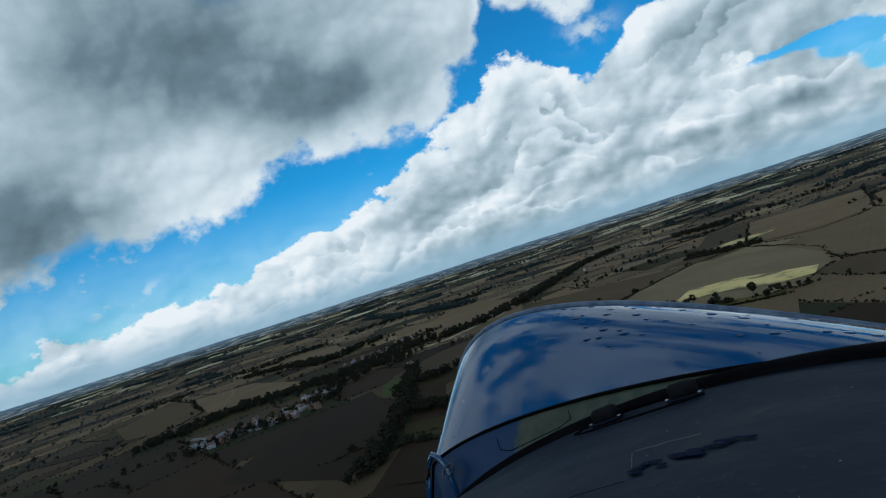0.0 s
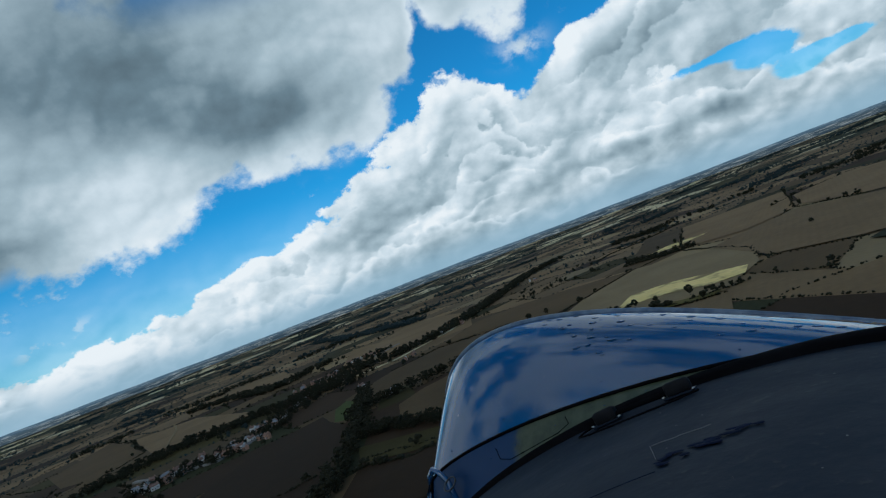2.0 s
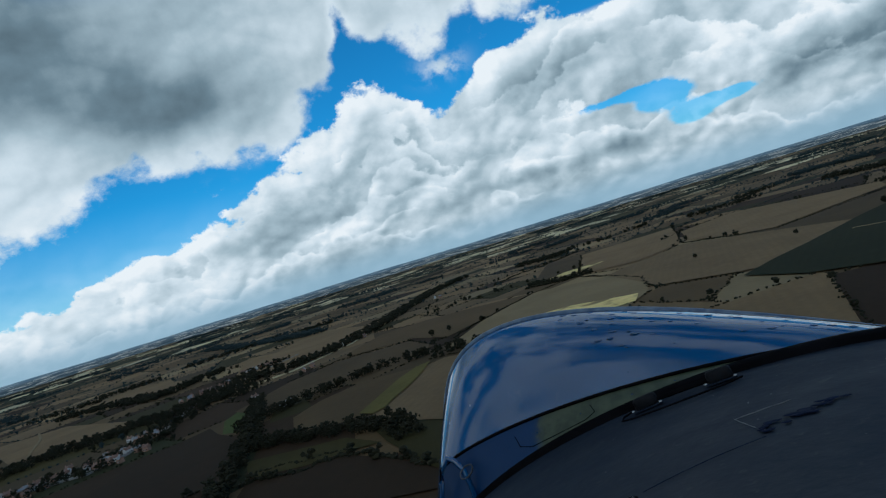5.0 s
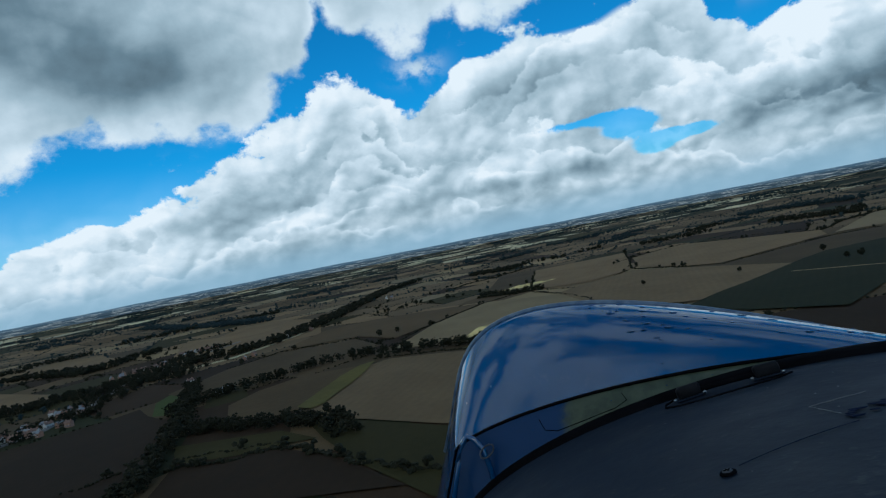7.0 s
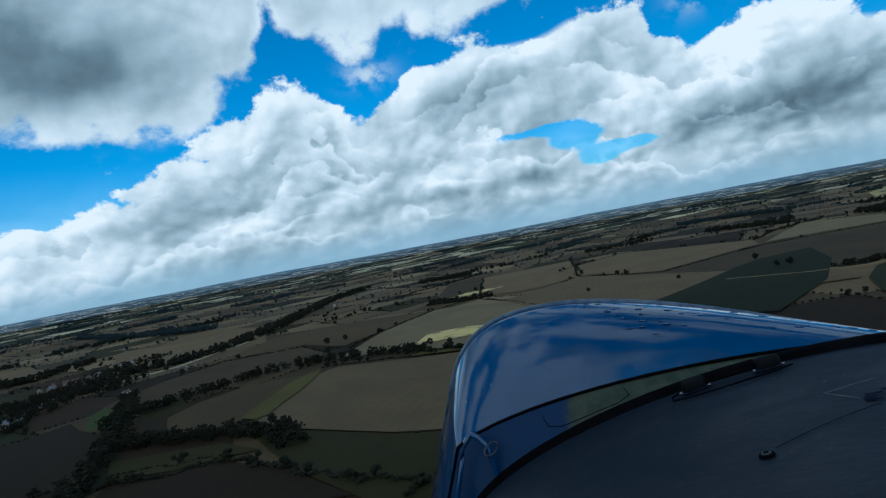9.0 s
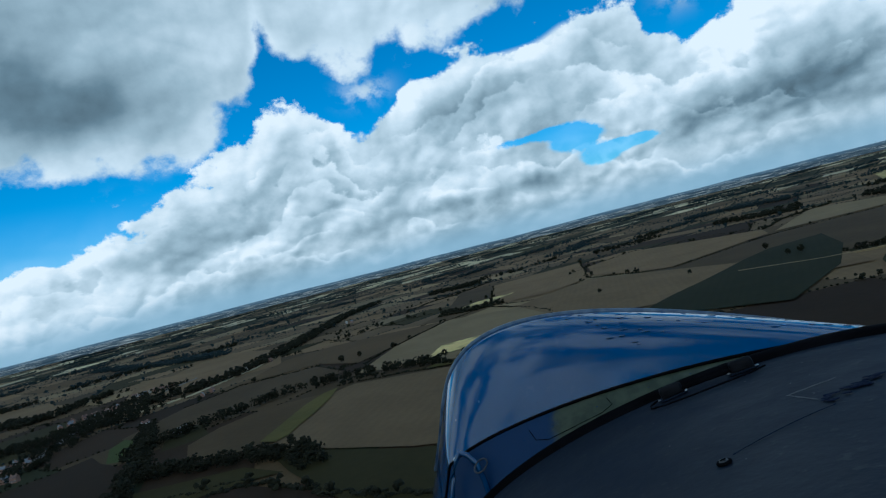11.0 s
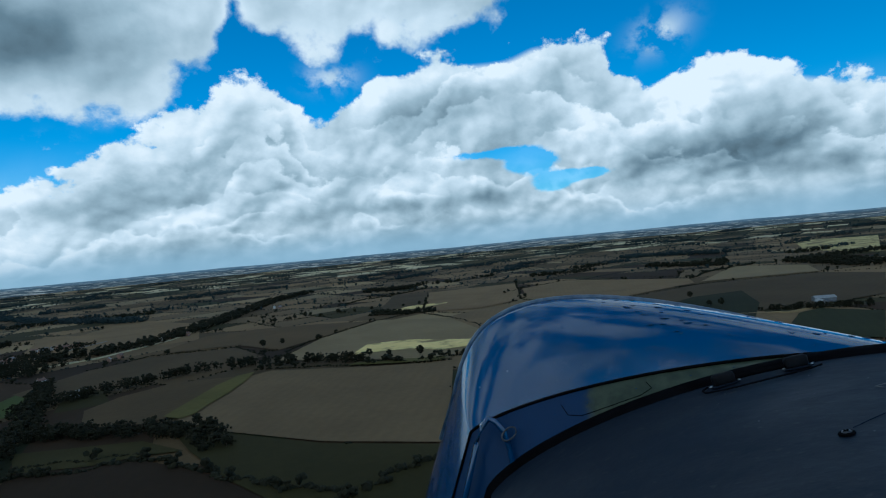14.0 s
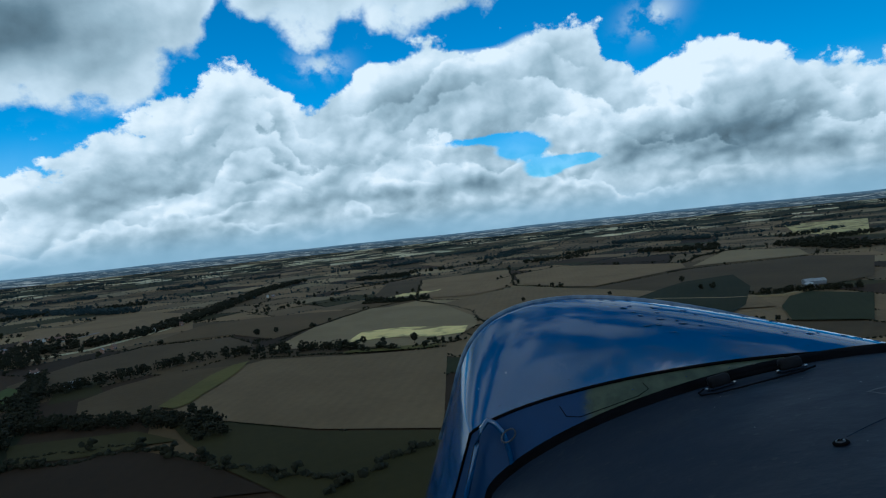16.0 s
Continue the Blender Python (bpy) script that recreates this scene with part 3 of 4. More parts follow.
def hedge(ends, tall=3.0, step=5.0, tree_every=70.0, label="dark clipped hedgerow with scattered trees", keep=False, into=None):
    """A hedge line with a few standing trees in it."""
    h = Geo() if into is None else into
    for (x0, y0), (x1, y1) in zip(ends, ends[1:]):
        n = max(2, int(math.dist((x0, y0), (x1, y1)) / step))
        for i in range(n):
            k = (i + rng.random() * 0.8) / n
            bow = 2.5 * math.sin(k * 5.0 + x0) + 1.5 * math.sin(k * 13.0 + y0)
            ln = math.dist((x0, y0), (x1, y1))
            x = x0 + (x1 - x0) * k + rng.normal(0, 0.8) - (y1 - y0) / ln * bow
            y = y0 + (y1 - y0) * k + rng.normal(0, 0.8) + (x1 - x0) / ln * bow
            if math.hypot(x, y) > 4880 or (not keep and taken(x, y)):
                continue
            z = rise(x, y)
            s = tall * (0.5 + 0.5 * rng.random())
            clump(h, x, y, z + s * 0.3, s * 0.6, 0.8)
            clump(h, x + rng.normal(0, 1.2), y + rng.normal(0, 1.2), z + s * 0.5, s * 0.42, 0.9)
            if rng.random() < step / tree_every:
                t = rng.uniform(4.5, 8.5)
                for _ in range(7):
                    clump(h, x + rng.normal(0, t * 0.22), y + rng.normal(0, t * 0.22), z + t * rng.uniform(0.35, 0.9), t * 0.26)
    if h.v and into is None:
        tagged(new("hedgerow", h.mesh("hedgerow", LEAF)), label, "hedge", "hedges between fields", "stuff")


for ends in lines:
    r = math.hypot((ends[0][0] + ends[1][0]) / 2, (ends[0][1] + ends[1][1]) / 2)
    if random.random() < 0.85:
        hedge(ends, 2.4 if r < 1500 else 3.0, 4.0 + r / 350, 60.0 if random.random() < 0.5 else 160.0, into=far_hedges if r > 1500 else None)

# hedges that bound the brown fields beyond the valley
for line, high_, apart in (
        ([(124, 746), (187, 819), (313, 937), (405, 969), (597, 1361)], 2.6, 110.0),
        ([(405, 969), (396, 826), (386, 719), (340, 612)], 2.8, 60.0),
        ([(822, 1314), (600, 945), (612, 816)], 2.8, 45.0),
        ([(652, 1097), (729, 1143), (900, 1205), (965, 880)], 2.6, 45.0),
        ([(965, 880), (1112, 955), (1288, 982)], 5.0, 20.0),
        ([(626, 748), (739, 760), (873, 779), (972, 746), (1082, 689)], 2.2, 120.0),
        ([(141, 1135), (218, 1149), (283, 1148), (350, 1129)], 2.0, 18.0),
        ([(346, 1304), (427, 1406), (517, 1419), (668, 1536)], 4.0, 40.0),
        ([(-92, 849), (-24, 901), (85, 864), (101, 739)], 2.4, 60.0),
        ([(81, 653), (177, 574), (248, 524)], 2.8, 26.0),
        ([(-695, 1273), (-542, 1012), (-559, 903)], 2.6, 90.0),
        ([(-961, 1380), (-879, 1500), (-695, 1273)], 2.6, 90.0),
        ([(-89, 439), (-51, 425), (-16, 412)], 2.6, 200.0),
        ([(-160, 434), (-118, 447), (-100, 450)], 2.6, 60.0),
        ([(120, 290), (89, 278), (60, 262)], 5.0, 10.0),
        ([(327, 1027), (380, 972), (428, 950)], 6.0, 10.0)):
    hedge(line, high_, 3.0, apart, "dark overgrown hedgerow round a brown field", keep=True)


tagged(new("far_hedges", far_hedges.mesh("far_hedges", HAZED_LEAF)), "far dark hedges and trees between fields", "hedge", kind="stuff")


def wood(line, width, tall=11.0, gap=6.5, label="dense dark belt of broadleaf trees"):
    """A belt of trees along a line; width at its start and end."""
    w = Geo()
    for (x0, y0), (x1, y1) in zip(line, line[1:]):
        d = math.dist((x0, y0), (x1, y1))
        ux, uy = (x1 - x0) / d, (y1 - y0) / d
        for _ in range(max(3, int(d * width / gap ** 2))):
            k, s = rng.random() * d, (rng.random() - 0.5) * width
            x, y = x0 + ux * k - uy * s, y0 + uy * k + ux * s
            if math.hypot(x, y) > 4850:
                continue
            z, t = rise(x, y), tall * rng.uniform(0.6, 1.15)
            w.tube([(x, y, z - 0.5), (x, y, z + t * 0.5)], 0.25, 5, 0.12)
            near = math.hypot(x, y) < 1000
            for _ in range(26 if near else 8):
                clump(w, x + rng.normal(0, t * 0.19), y + rng.normal(0, t * 0.19), z + t * rng.uniform(0.2, 0.95), t * (rng.uniform(0.06, 0.14) if near else rng.uniform(0.13, 0.24)))
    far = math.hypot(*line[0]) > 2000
    tagged(new("woodland", w.mesh("woodland", HAZED_LEAF if far else LEAF)), label, "woodland", "woods and tree belts", "stuff")


wood([(-133, 620), (-103, 642), (-59, 661), (-7, 692), (33, 701), (85, 683), (136, 642), (181, 592)], 16, 10)
wood([(-528, 811), (-494, 816), (-432, 900), (-359, 901), (-249, 913), (-202, 939), (-137, 898)], 80, 9, 8.5, "dark trees behind the village houses")
wood([(-400, 640), (-327, 680), (-262, 690), (-240, 780), (-235, 950), (-200, 1100), (-130, 1190)], 60, 8, 10.0, "trees scattered among the village houses")
wood([(-124, 765), (-104, 552), (-107, 450), (-112, 360)], 18, 10)
wood([(-640, 1458), (-516, 1400), (-362, 1230), (-283, 1380)], 50, 11, 9.0)
wood([(-538, 2523), (-239, 1893), (-58, 1587)], 50, 12, 10.0)
wood([(-206, 972), (-150, 1017), (-66, 1014), (12, 1122), (98, 1300), (276, 1758), (430, 1990)], 44, 11, 8.5, "wooded valley with tall dark trees")
wood([(341, 1059), (380, 976), (428, 954)], 24, 8)
wood([(-116, 528), (-68, 503), (-24, 470), (8, 440), (22, 392)], 22, 9, 5.5, "small dark wood at the corner of a field")
hedge([(-94, 420), (-51, 406), (-20, 404), (-2, 376), (18, 336), (43, 300), (70, 270)], 3.6, 2.0, 20.0, "dark overgrown hedge below the small wood", keep=True)
wood([(1625, 1814), (1705, 1623), (1733, 1444)], 90, 12, 10.0)
wood([(1360, 910), (1291, 760), (1239, 661)], 90, 12, 10.0)
wood([(1249, 1276), (1262, 1150), (1267, 1041)], 40, 11, 9.0)
wood([(636, 462), (660, 452), (692, 420), (720, 400)], 14, 8, 5.0)
hedge([(176, 585), (223, 548), (280, 538)], 3.4, 2.5, 20.0, keep=True)
random.seed(5)
for _ in range(110):                          # woods on the far slopes
    a, r = radians(random.uniform(-45, 68)), random.uniform(1700, 4500)
    x, y, b = r * math.sin(a), r * math.cos(a), random.uniform(-0.5, 0.5)
    l = random.uniform(40, 170)
    wood([(x - l * math.cos(b), y - l * math.sin(b)), (x + l * math.cos(b), y + l * math.sin(b))], random.uniform(30, 90), 11, 13.0,
         "far dark woodland on rising farmland")

# ---------------------------------------------------------------- single trees
def field_tree(tall):
    """A broadleaf tree: tapered trunk, limbs and a ragged crown."""
    t = thing("tree", "lone dark broadleaf tree standing in farmland", "tree", "trees of the fields")
    w = Geo()
    w.tube([(0, 0, -0.4), (0.1, 0.05, tall * 0.25), (0.0, 0.15, tall * 0.55)], tall * 0.035, 7, tall * 0.015)
    part("trunk", w, BARK, t)
    for k in range(4):
        a = k * math.tau / 4 + rng.random()
        b = Geo()
        b.tube([(0, 0, tall * 0.27), (math.cos(a) * tall * 0.16, math.sin(a) * tall * 0.16, tall * 0.5)], tall * 0.014, 5, tall * 0.006)
        part("limb", b, BARK, t)
    c = Geo()
    for _ in range(70):
        d = Vector(rng.normal(size=3)).normalized() * (0.5 + 0.5 * rng.random())
        clump(c, d.x * tall * 0.33, d.y * tall * 0.33, tall * 0.6 + d.z * tall * 0.34, tall * rng.uniform(0.05, 0.11))
    part("crown", c, LEAF, t)
    return t


kinds = [field_tree(h) for h in (8.0, 10.0, 12.0)]
SPOTS = [(209, 598), (192, 613), (233, 570), (179, 602), (-18, 470), (21, 432), (26, 391), (13, 456), (60, 700), (80, 690),
         (136, 811), (111, 812), (420, 1090), (450, 1080), (300, 1130), (330, 1120), (360, 1105), (240, 1150), (210, 1140), (180, 1130),
         (700, 640), (560, 640), (640, 555), (650, 545), (470, 720), (-400, 860), (-330, 690), (-560, 1010), (-300, 560), (-430, 930)]
for i, (x, y) in enumerate(SPOTS):
    m = pose(x, y, 0.3, 0, 0, 47 * i)
    if i < 3:
        kinds[i].matrix_basis = m
    else:
        copy_thing(kinds[i % 3], m)


# ---------------------------------------------------------------- houses and farm
def house(l, w, h, wall_mat, roof_mat, label, chimneys=1):
    """A gabled house with door, windows and chimney."""
    t = thing("house", label, "house", "village houses")
    g = Geo()
    r = w * 0.42
    g.add([(-l / 2, -w / 2, -0.3), (l / 2, -w / 2, -0.3), (l / 2, w / 2, -0.3), (-l / 2, w / 2, -0.3), (-l / 2, -w / 2, h), (l / 2, -w / 2, h),
           (l / 2, w / 2, h), (-l / 2, w / 2, h), (-l / 2, 0, h + r), (l / 2, 0, h + r)],
          [(0, 1, 5, 4), (2, 3, 7, 6), (1, 2, 6, 9, 5), (3, 0, 4, 8, 7), (3, 2, 1, 0), (4, 5, 9, 8), (6, 7, 8, 9)])
    part("wall", g, wall_mat, t)
    for s in (-1, 1):
        f = Geo()
        lo, hi = (s * (w / 2 + 0.35), h - 0.25), (0.0, h + r + 0.06)
        L = l / 2 + 0.3
        f.add([(-L, lo[0], lo[1]), (L, lo[0], lo[1]), (L, hi[0], hi[1]), (-L, hi[0], hi[1]),
               (-L, lo[0], lo[1] + 0.18), (L, lo[0], lo[1] + 0.18), (L, hi[0], hi[1] + 0.18), (-L, hi[0], hi[1] + 0.18)],
              [(0, 1, 2, 3), (7, 6, 5, 4), (0, 4, 5, 1), (1, 5, 6, 2), (2, 6, 7, 3), (3, 7, 4, 0)])
        part("roof", f, roof_mat, t)
    for k in range(chimneys):
        c = Geo()
        x = l * (0.38 if k == 0 else -0.38)
        c.box(x - 0.45, x + 0.45, -0.35, 0.35, h + r * 0.6, h + r + 1.1)
        stack = part("chimney", c, BRICK, t)
        pot = Geo()
        pot.tube([(x, 0, h + r + 1.05), (x, 0, h + r + 1.6)], 0.16, 8, 0.13)
        part("chimney_pot", pot, TILES, stack)
    for s, x, z in itertools.product((-1, 1), (-0.3, 0.3), (1.0, 3.4)):
        if z + 1.2 < h:
            p = Geo()
            y = s * (w / 2 + 0.02)
            p.box(x * l - 0.6, x * l + 0.6, y - 0.03, y + 0.03, z, z + 1.2)
            w_ = part("window", p, PANE, t)
            e = Geo()
            for xa, xb, za, zb in ((-0.72, -0.6, -0.1, 1.3), (0.6, 0.72, -0.1, 1.3), (-0.6, 0.6, 1.2, 1.3), (-0.6, 0.6, -0.1, 0.0)):
                e.box(x * l + xa, x * l + xb, y - 0.06, y + 0.06, z + za, z + zb)
            part("window_frame", e, RENDERED, w_, "white painted frame")
    d = Geo()
    d.box(-0.5, 0.5, -w / 2 - 0.05, -w / 2 + 0.02, 0.0, 2.05)
    part("door", d, WOOD, t)
    return t


models = [house(7.5, 5.0, 4.4, RENDERED, SLATE, "white rendered village house with grey slate roof"),
          house(7.2, 5.2, 4.4, BRICK, TILES, "red brick village house with clay tile roof", 2),
          house(9, 5.0, 4.2, RENDERED, TILES, "long white cottage with clay tile roof", 2),
          house(6.5, 5, 4.0, BRICK, SLATE, "small brick house with pale slate roof")]
random.seed(21)
spots = []
for (x0, y0), (x1, y1), count, wide in (((-372, 655), (-300, 712), 26, 26), ((-300, 712), (-240, 676), 18, 24), ((-285, 795), (-232, 770), 9, 16),
                                        ((-283, 1030), (-205, 1085), 12, 22), ((-205, 1165), (-135, 1176), 8, 18)):
    a = math.atan2(y1 - y0, x1 - x0)
    for k in range(count):
        q, s = (k + 0.5 + random.uniform(-0.3, 0.3)) / count, random.uniform(-wide, wide)
        x, y = x0 + (x1 - x0) * q - math.sin(a) * s, y0 + (y1 - y0) * q + math.cos(a) * s
        if all(math.dist((x, y), o[:2]) > 8.5 for o in spots):
            spots.append((x, y, math.degrees(a) + random.choice((0, 90, 8, -8))))
for x, y in [(-132, 793), (-74, 906), (-62, 930), (-10, 1085), (5, 1095), (30, 1110), (240, 1500), (250, 1480)]:
    spots.append((x, y, random.uniform(0, 90)))
used = [False] * len(models)
for x, y, a in spots:
    k = random.choice((0, 1, 1, 2, 3, 3))
    m = pose(x, y, 0.3, 0, 0, a)
    if used[k]:
        copy_thing(models[k], m)
    else:
        models[k].matrix_basis, used[k] = m, True


def barn(l, w, h, label):
    t = thing("barn", label, "barn", "farm buildings")
    g = Geo()
    r = w * 0.22
    g.add([(-l / 2, -w / 2, -0.3), (l / 2, -w / 2, -0.3), (l / 2, w / 2, -0.3), (-l / 2, w / 2, -0.3), (-l / 2, -w / 2, h), (l / 2, -w / 2, h),
           (l / 2, w / 2, h), (-l / 2, w / 2, h), (-l / 2, 0, h + r), (l / 2, 0, h + r)],
          [(0, 1, 5, 4), (2, 3, 7, 6), (1, 2, 6, 9, 5), (3, 0, 4, 8, 7), (3, 2, 1, 0), (4, 5, 9, 8), (6, 7, 8, 9)])
    part("wall", g, SLATE, t)
    for s in (-1, 1):
        f = Geo()
        f.add([(x, y, z + k) for k in (0.02, 0.2) for x, y, z in ((-l / 2 - 0.4, s * (w / 2 + 0.4), h - 0.1), (l / 2 + 0.4, s * (w / 2 + 0.4), h - 0.1),
                                                                 (l / 2 + 0.4, 0, h + r + 0.05), (-l / 2 - 0.4, 0, h + r + 0.05))],
              [(0, 1, 2, 3), (7, 6, 5, 4), (0, 4, 5, 1), (1, 5, 6, 2), (2, 6, 7, 3), (3, 7, 4, 0)])
        part("roof", f, SHEET, t)
    d = Geo()
    d.box(-2.2, 2.2, -w / 2 - 0.08, -w / 2 + 0.03, 0, min(4.2, h - 0.4))
    part("door", d, WOOD, t, "wide sliding barn door")
    return t


barn(24, 12, 5, "long grey barn with pale sheet roof").matrix_basis = pose(730, 462, 0.2, 0, 0, -35)
barn(18, 10, 5, "small grey farm shed with pale sheet roof").matrix_basis = pose(700, 446, 0.2, 0, 0, 50)
barn(14, 8, 4, "low grey barn with pale roof beside the playing field").matrix_basis = pose(-83, 672, 0.3, 0, 0, 20)

# ---------------------------------------------------------------- the aeroplane's nose
def paint_blue():
    """Glossy blue aircraft paint with orange peel, dust streaks and rain spots."""
    m, t, b = surface("blue_paint", 0.10, 0.0, 0.8)
    p = place_of(t, False)
    n = noise_at(t, p, 5.0, 5.0, 0.6)
    sc = t.nodes.new("ShaderNodeMapping")
    sc.inputs["Scale"].default_value = (14, 3, 14)
    wire(t, sc.inputs[0], p)
    streak = noise_at(t, sc.outputs[0], 2.0, 4.0, 0.6)
    c = blend(t, span(t, n, 0.3, 0.7), (0.002, 0.040, 0.120), (0.003, 0.054, 0.155))
    c = blend(t, span(t, streak, 0.58, 0.80, 0.0, 0.35), c, (0.05, 0.09, 0.17))
    fleck = t.nodes.new("ShaderNodeTexVoronoi")
    wire(t, fleck.inputs["Vector"], sc.outputs[0])
    fleck.inputs["Scale"].default_value = 1.5
    pick = t.nodes.new("ShaderNodeSeparateColor")
    t.links.new(fleck.outputs["Color"], pick.inputs[0])
    worn = op(t, "MULTIPLY", span(t, fleck.outputs["Distance"], 0.02, 0.07, 1.0, 0.0), span(t, pick.outputs[0], 0.62, 0.72, 0.0, 0.35))
    c = blend(t, worn, c, (0.30, 0.36, 0.42))
    t.links.new(c, b.inputs["Base Color"])
    t.links.new(span(t, streak, 0.40, 0.80, 0.08, 0.24), b.inputs["Roughness"])
    t.links.new(span(t, streak, 0.35, 0.75, 0.05, 0.14), b.inputs["Coat Roughness"])
    v = t.nodes.new("ShaderNodeTexVoronoi")
    wire(t, v.inputs["Vector"], p)
    v.inputs["Scale"].default_value = 26.0
    drops = span(t, v.outputs["Distance"], 0.0, 0.16, 1.0, 0.0)
    wet = op(t, "MULTIPLY", drops, span(t, noise_at(t, p, 6.0, 2.0), 0.52, 0.62))
    h = op(t, "ADD", op(t, "MULTIPLY", noise_at(t, p, 7.0, 3.0, 0.5), 1.2), op(t, "ADD", op(t, "MULTIPLY", wet, 0.30), op(t, "MULTIPLY", streak, 0.16)))
    relief_on(t, b, h, 0.22, 0.010)
    return m


BLUE = paint_blue()


def band_paint():
    """Olive primer with the blue top coat left on its lower end, in a worn ragged line."""
    m, t, b = surface("olive_primer", 0.34)
    b.inputs["Specular IOR Level"].default_value = 0.18
    p = place_of(t, False)
    n, f = noise_at(t, p, 9.0, 5.0, 0.6), noise_at(t, p, 40.0, 4.0, 0.6)
    x = t.nodes.new("ShaderNodeSeparateXYZ")
    wire(t, x.inputs[0], p)
    edge = op(t, "ADD", x.outputs[0], op(t, "MULTIPLY", op(t, "SUBTRACT", n, 0.5), 0.10))
    olive = blend(t, span(t, f, 0.3, 0.7), (0.030, 0.040, 0.026), (0.055, 0.066, 0.042))
    c = blend(t, span(t, edge, -0.15, -0.128), blend(t, n, (0.002, 0.020, 0.066), (0.003, 0.029, 0.090)), olive)
    t.links.new(c, b.inputs["Base Color"])
    relief_on(t, b, n, 0.2, 0.006)
    return m


BAND = band_paint()
BLACK = plain_mat("black_rubber", (0.002, 0.002, 0.0025), (0.004, 0.004, 0.005), 0.9, 20.0, 0.0, False, 0.001, 0.02)
STEEL_DARK = plain_mat("tarnished_steel", (0.035, 0.037, 0.04), (0.07, 0.073, 0.08), 0.4, 40.0, 0.7, False)
SCUFF = plain_mat("bare_scuff", (0.07, 0.07, 0.07), (0.13, 0.13, 0.125), 0.6, 60.0, 0.0, False)
SMEAR = plain_mat("blue_smear", (0.003, 0.006, 0.018), (0.006, 0.010, 0.030), 0.8, 60.0, 0.0, False, 0.002, 0.06)
PALER_EDGE = plain_mat("paler_blue_edge", (0.02, 0.05, 0.10), (0.10, 0.14, 0.19), 0.4, 45.0, 0.0, False)
STEEL = plain_mat("dull_steel", (0.28, 0.29, 0.30), (0.45, 0.46, 0.47), 0.35, 30.0, 0.9, False)


def total_of(tree, *terms):
    out = terms[0]
    for v in terms[1:]:
        out = op(tree, "ADD", out, v)
    return out


def deck_paint():
    """Worn anti-glare paint: dull blue-black, rubbed and dusty."""
    m, t, b = surface("antiglare_paint", 0.55)
    b.inputs["Specular IOR Level"].default_value = 0.10
    p = place_of(t, False)
    n, f = noise_at(t, p, 4.0, 5.0, 0.6), noise_at(t, p, 60.0, 3.0, 0.6)
    c = blend(t, span(t, n, 0.3, 0.7), (0.0045, 0.0085, 0.0165), (0.0085, 0.0140, 0.0245))
    c = blend(t, span(t, f, 0.60, 0.74, 0.0, 0.6), c, (0.035, 0.037, 0.038))
    t.links.new(c, b.inputs["Base Color"])
    t.links.new(span(t, n, 0.3, 0.7, 0.5, 0.72), b.inputs["Roughness"])
    grit = noise_at(t, p, 220.0, 3.0, 0.6)
    relief_on(t, b, total_of(t, n, op(t, "MULTIPLY", f, 0.12), op(t, "MULTIPLY", grit, 0.03)), 0.35, 0.012)
    return m


DECK = deck_paint()
CX = 0.402                                   # the nose's centre line
# fuselage sections: forward place, centre height, half width, half height, squareness
SEAM = (0.900, -0.502, 0.669, 0.460, 1.329)
BANDED = (0.936, -0.429, 0.736, 0.375, 1.265)
RIM = (1.091, -0.365, 0.802, 0.291, 2.805)
nose = thing("aircraft_nose", "glossy blue aeroplane nose with dull black anti-glare deck", "aircraft")
nose.matrix_basis = pose(0, 0, H, -5.62, 20.22, -37.09)


def section(s, n=96, skirt=0.42, grow=0.0, belly=False):
    """Points over the top of one section, from its left skirt to its right skirt."""
    y, zc, a, b, p = s
    out = [Vector((CX - a - grow, y, zc - skirt * k)) for k in (1.0, 0.66, 0.33)]
    for i in range(n + 1):
        th = math.pi * (1 - i / n)
        c, d = math.cos(th), math.sin(th)
        out.append(Vector((CX + math.copysign(abs(c) ** (2 / p), c) * (a + grow), y, zc + max(d, 0.0) ** (2 / p) * (b + grow))))
    out += [Vector((CX + a + grow, y, zc - skirt * k)) for k in (0.33, 0.66, 1.0)]
    if belly:
        out += [Vector((CX + (a + grow) * math.cos(th), y, zc - skirt - 0.16 * math.sin(th))) for th in [math.pi * i / 14 for i in range(1, 15)]]
    return out


def between(s0, s1, k):
    return tuple(p + (q - p) * k for p, q in zip(s0, s1))


def loft(rings):
    g = Geo()
    n = len(rings[0])
    for ring in rings:
        g.v += [tuple(p) for p in ring]
    for i in range(len(rings) - 1):
        for k in range(n - 1):
            g.f.append((i * n + k, i * n + k + 1, (i + 1) * n + k + 1, (i + 1) * n + k))
    return g


rings = []
for i in range(13):
    k = i / 12
    s = between(BANDED, RIM, k)
    rings.append(section(s, grow=0.005 * math.sin(math.pi * k), belly=True))
for i in range(1, 8):                        # the rolled front lip and the face behind the propeller
    a = i / 7 * math.pi / 2
    s = list(RIM)
    s[0] += 0.035 * math.sin(a)
    s[2] -= 0.035 * (1 - math.cos(a))
    s[3] -= 0.035 * (1 - math.cos(a))
    rings.append(section(tuple(s), belly=True))
s = list(RIM)
s[0], s[2], s[3] = RIM[0] + 0.04, 0.20, 0.06
rings.append(section(tuple(s), belly=True))
part("engine_cowling", loft(rings), BLUE, nose, "glossy blue painted engine cowling", True)
lip = Geo()
lip.tube([p + Vector((0, 0.005, 0)) for p in section(RIM)[2:-2]], 0.006, 8)
part("front_lip", lip, PALER_EDGE, nose, "paler blue rolled edge of the cowling", True)
band = loft([section(between(SEAM, BANDED, k), grow=-0.004, belly=True) for k in (0.0, 0.2, 0.4, 0.6, 0.8, 1.0)])
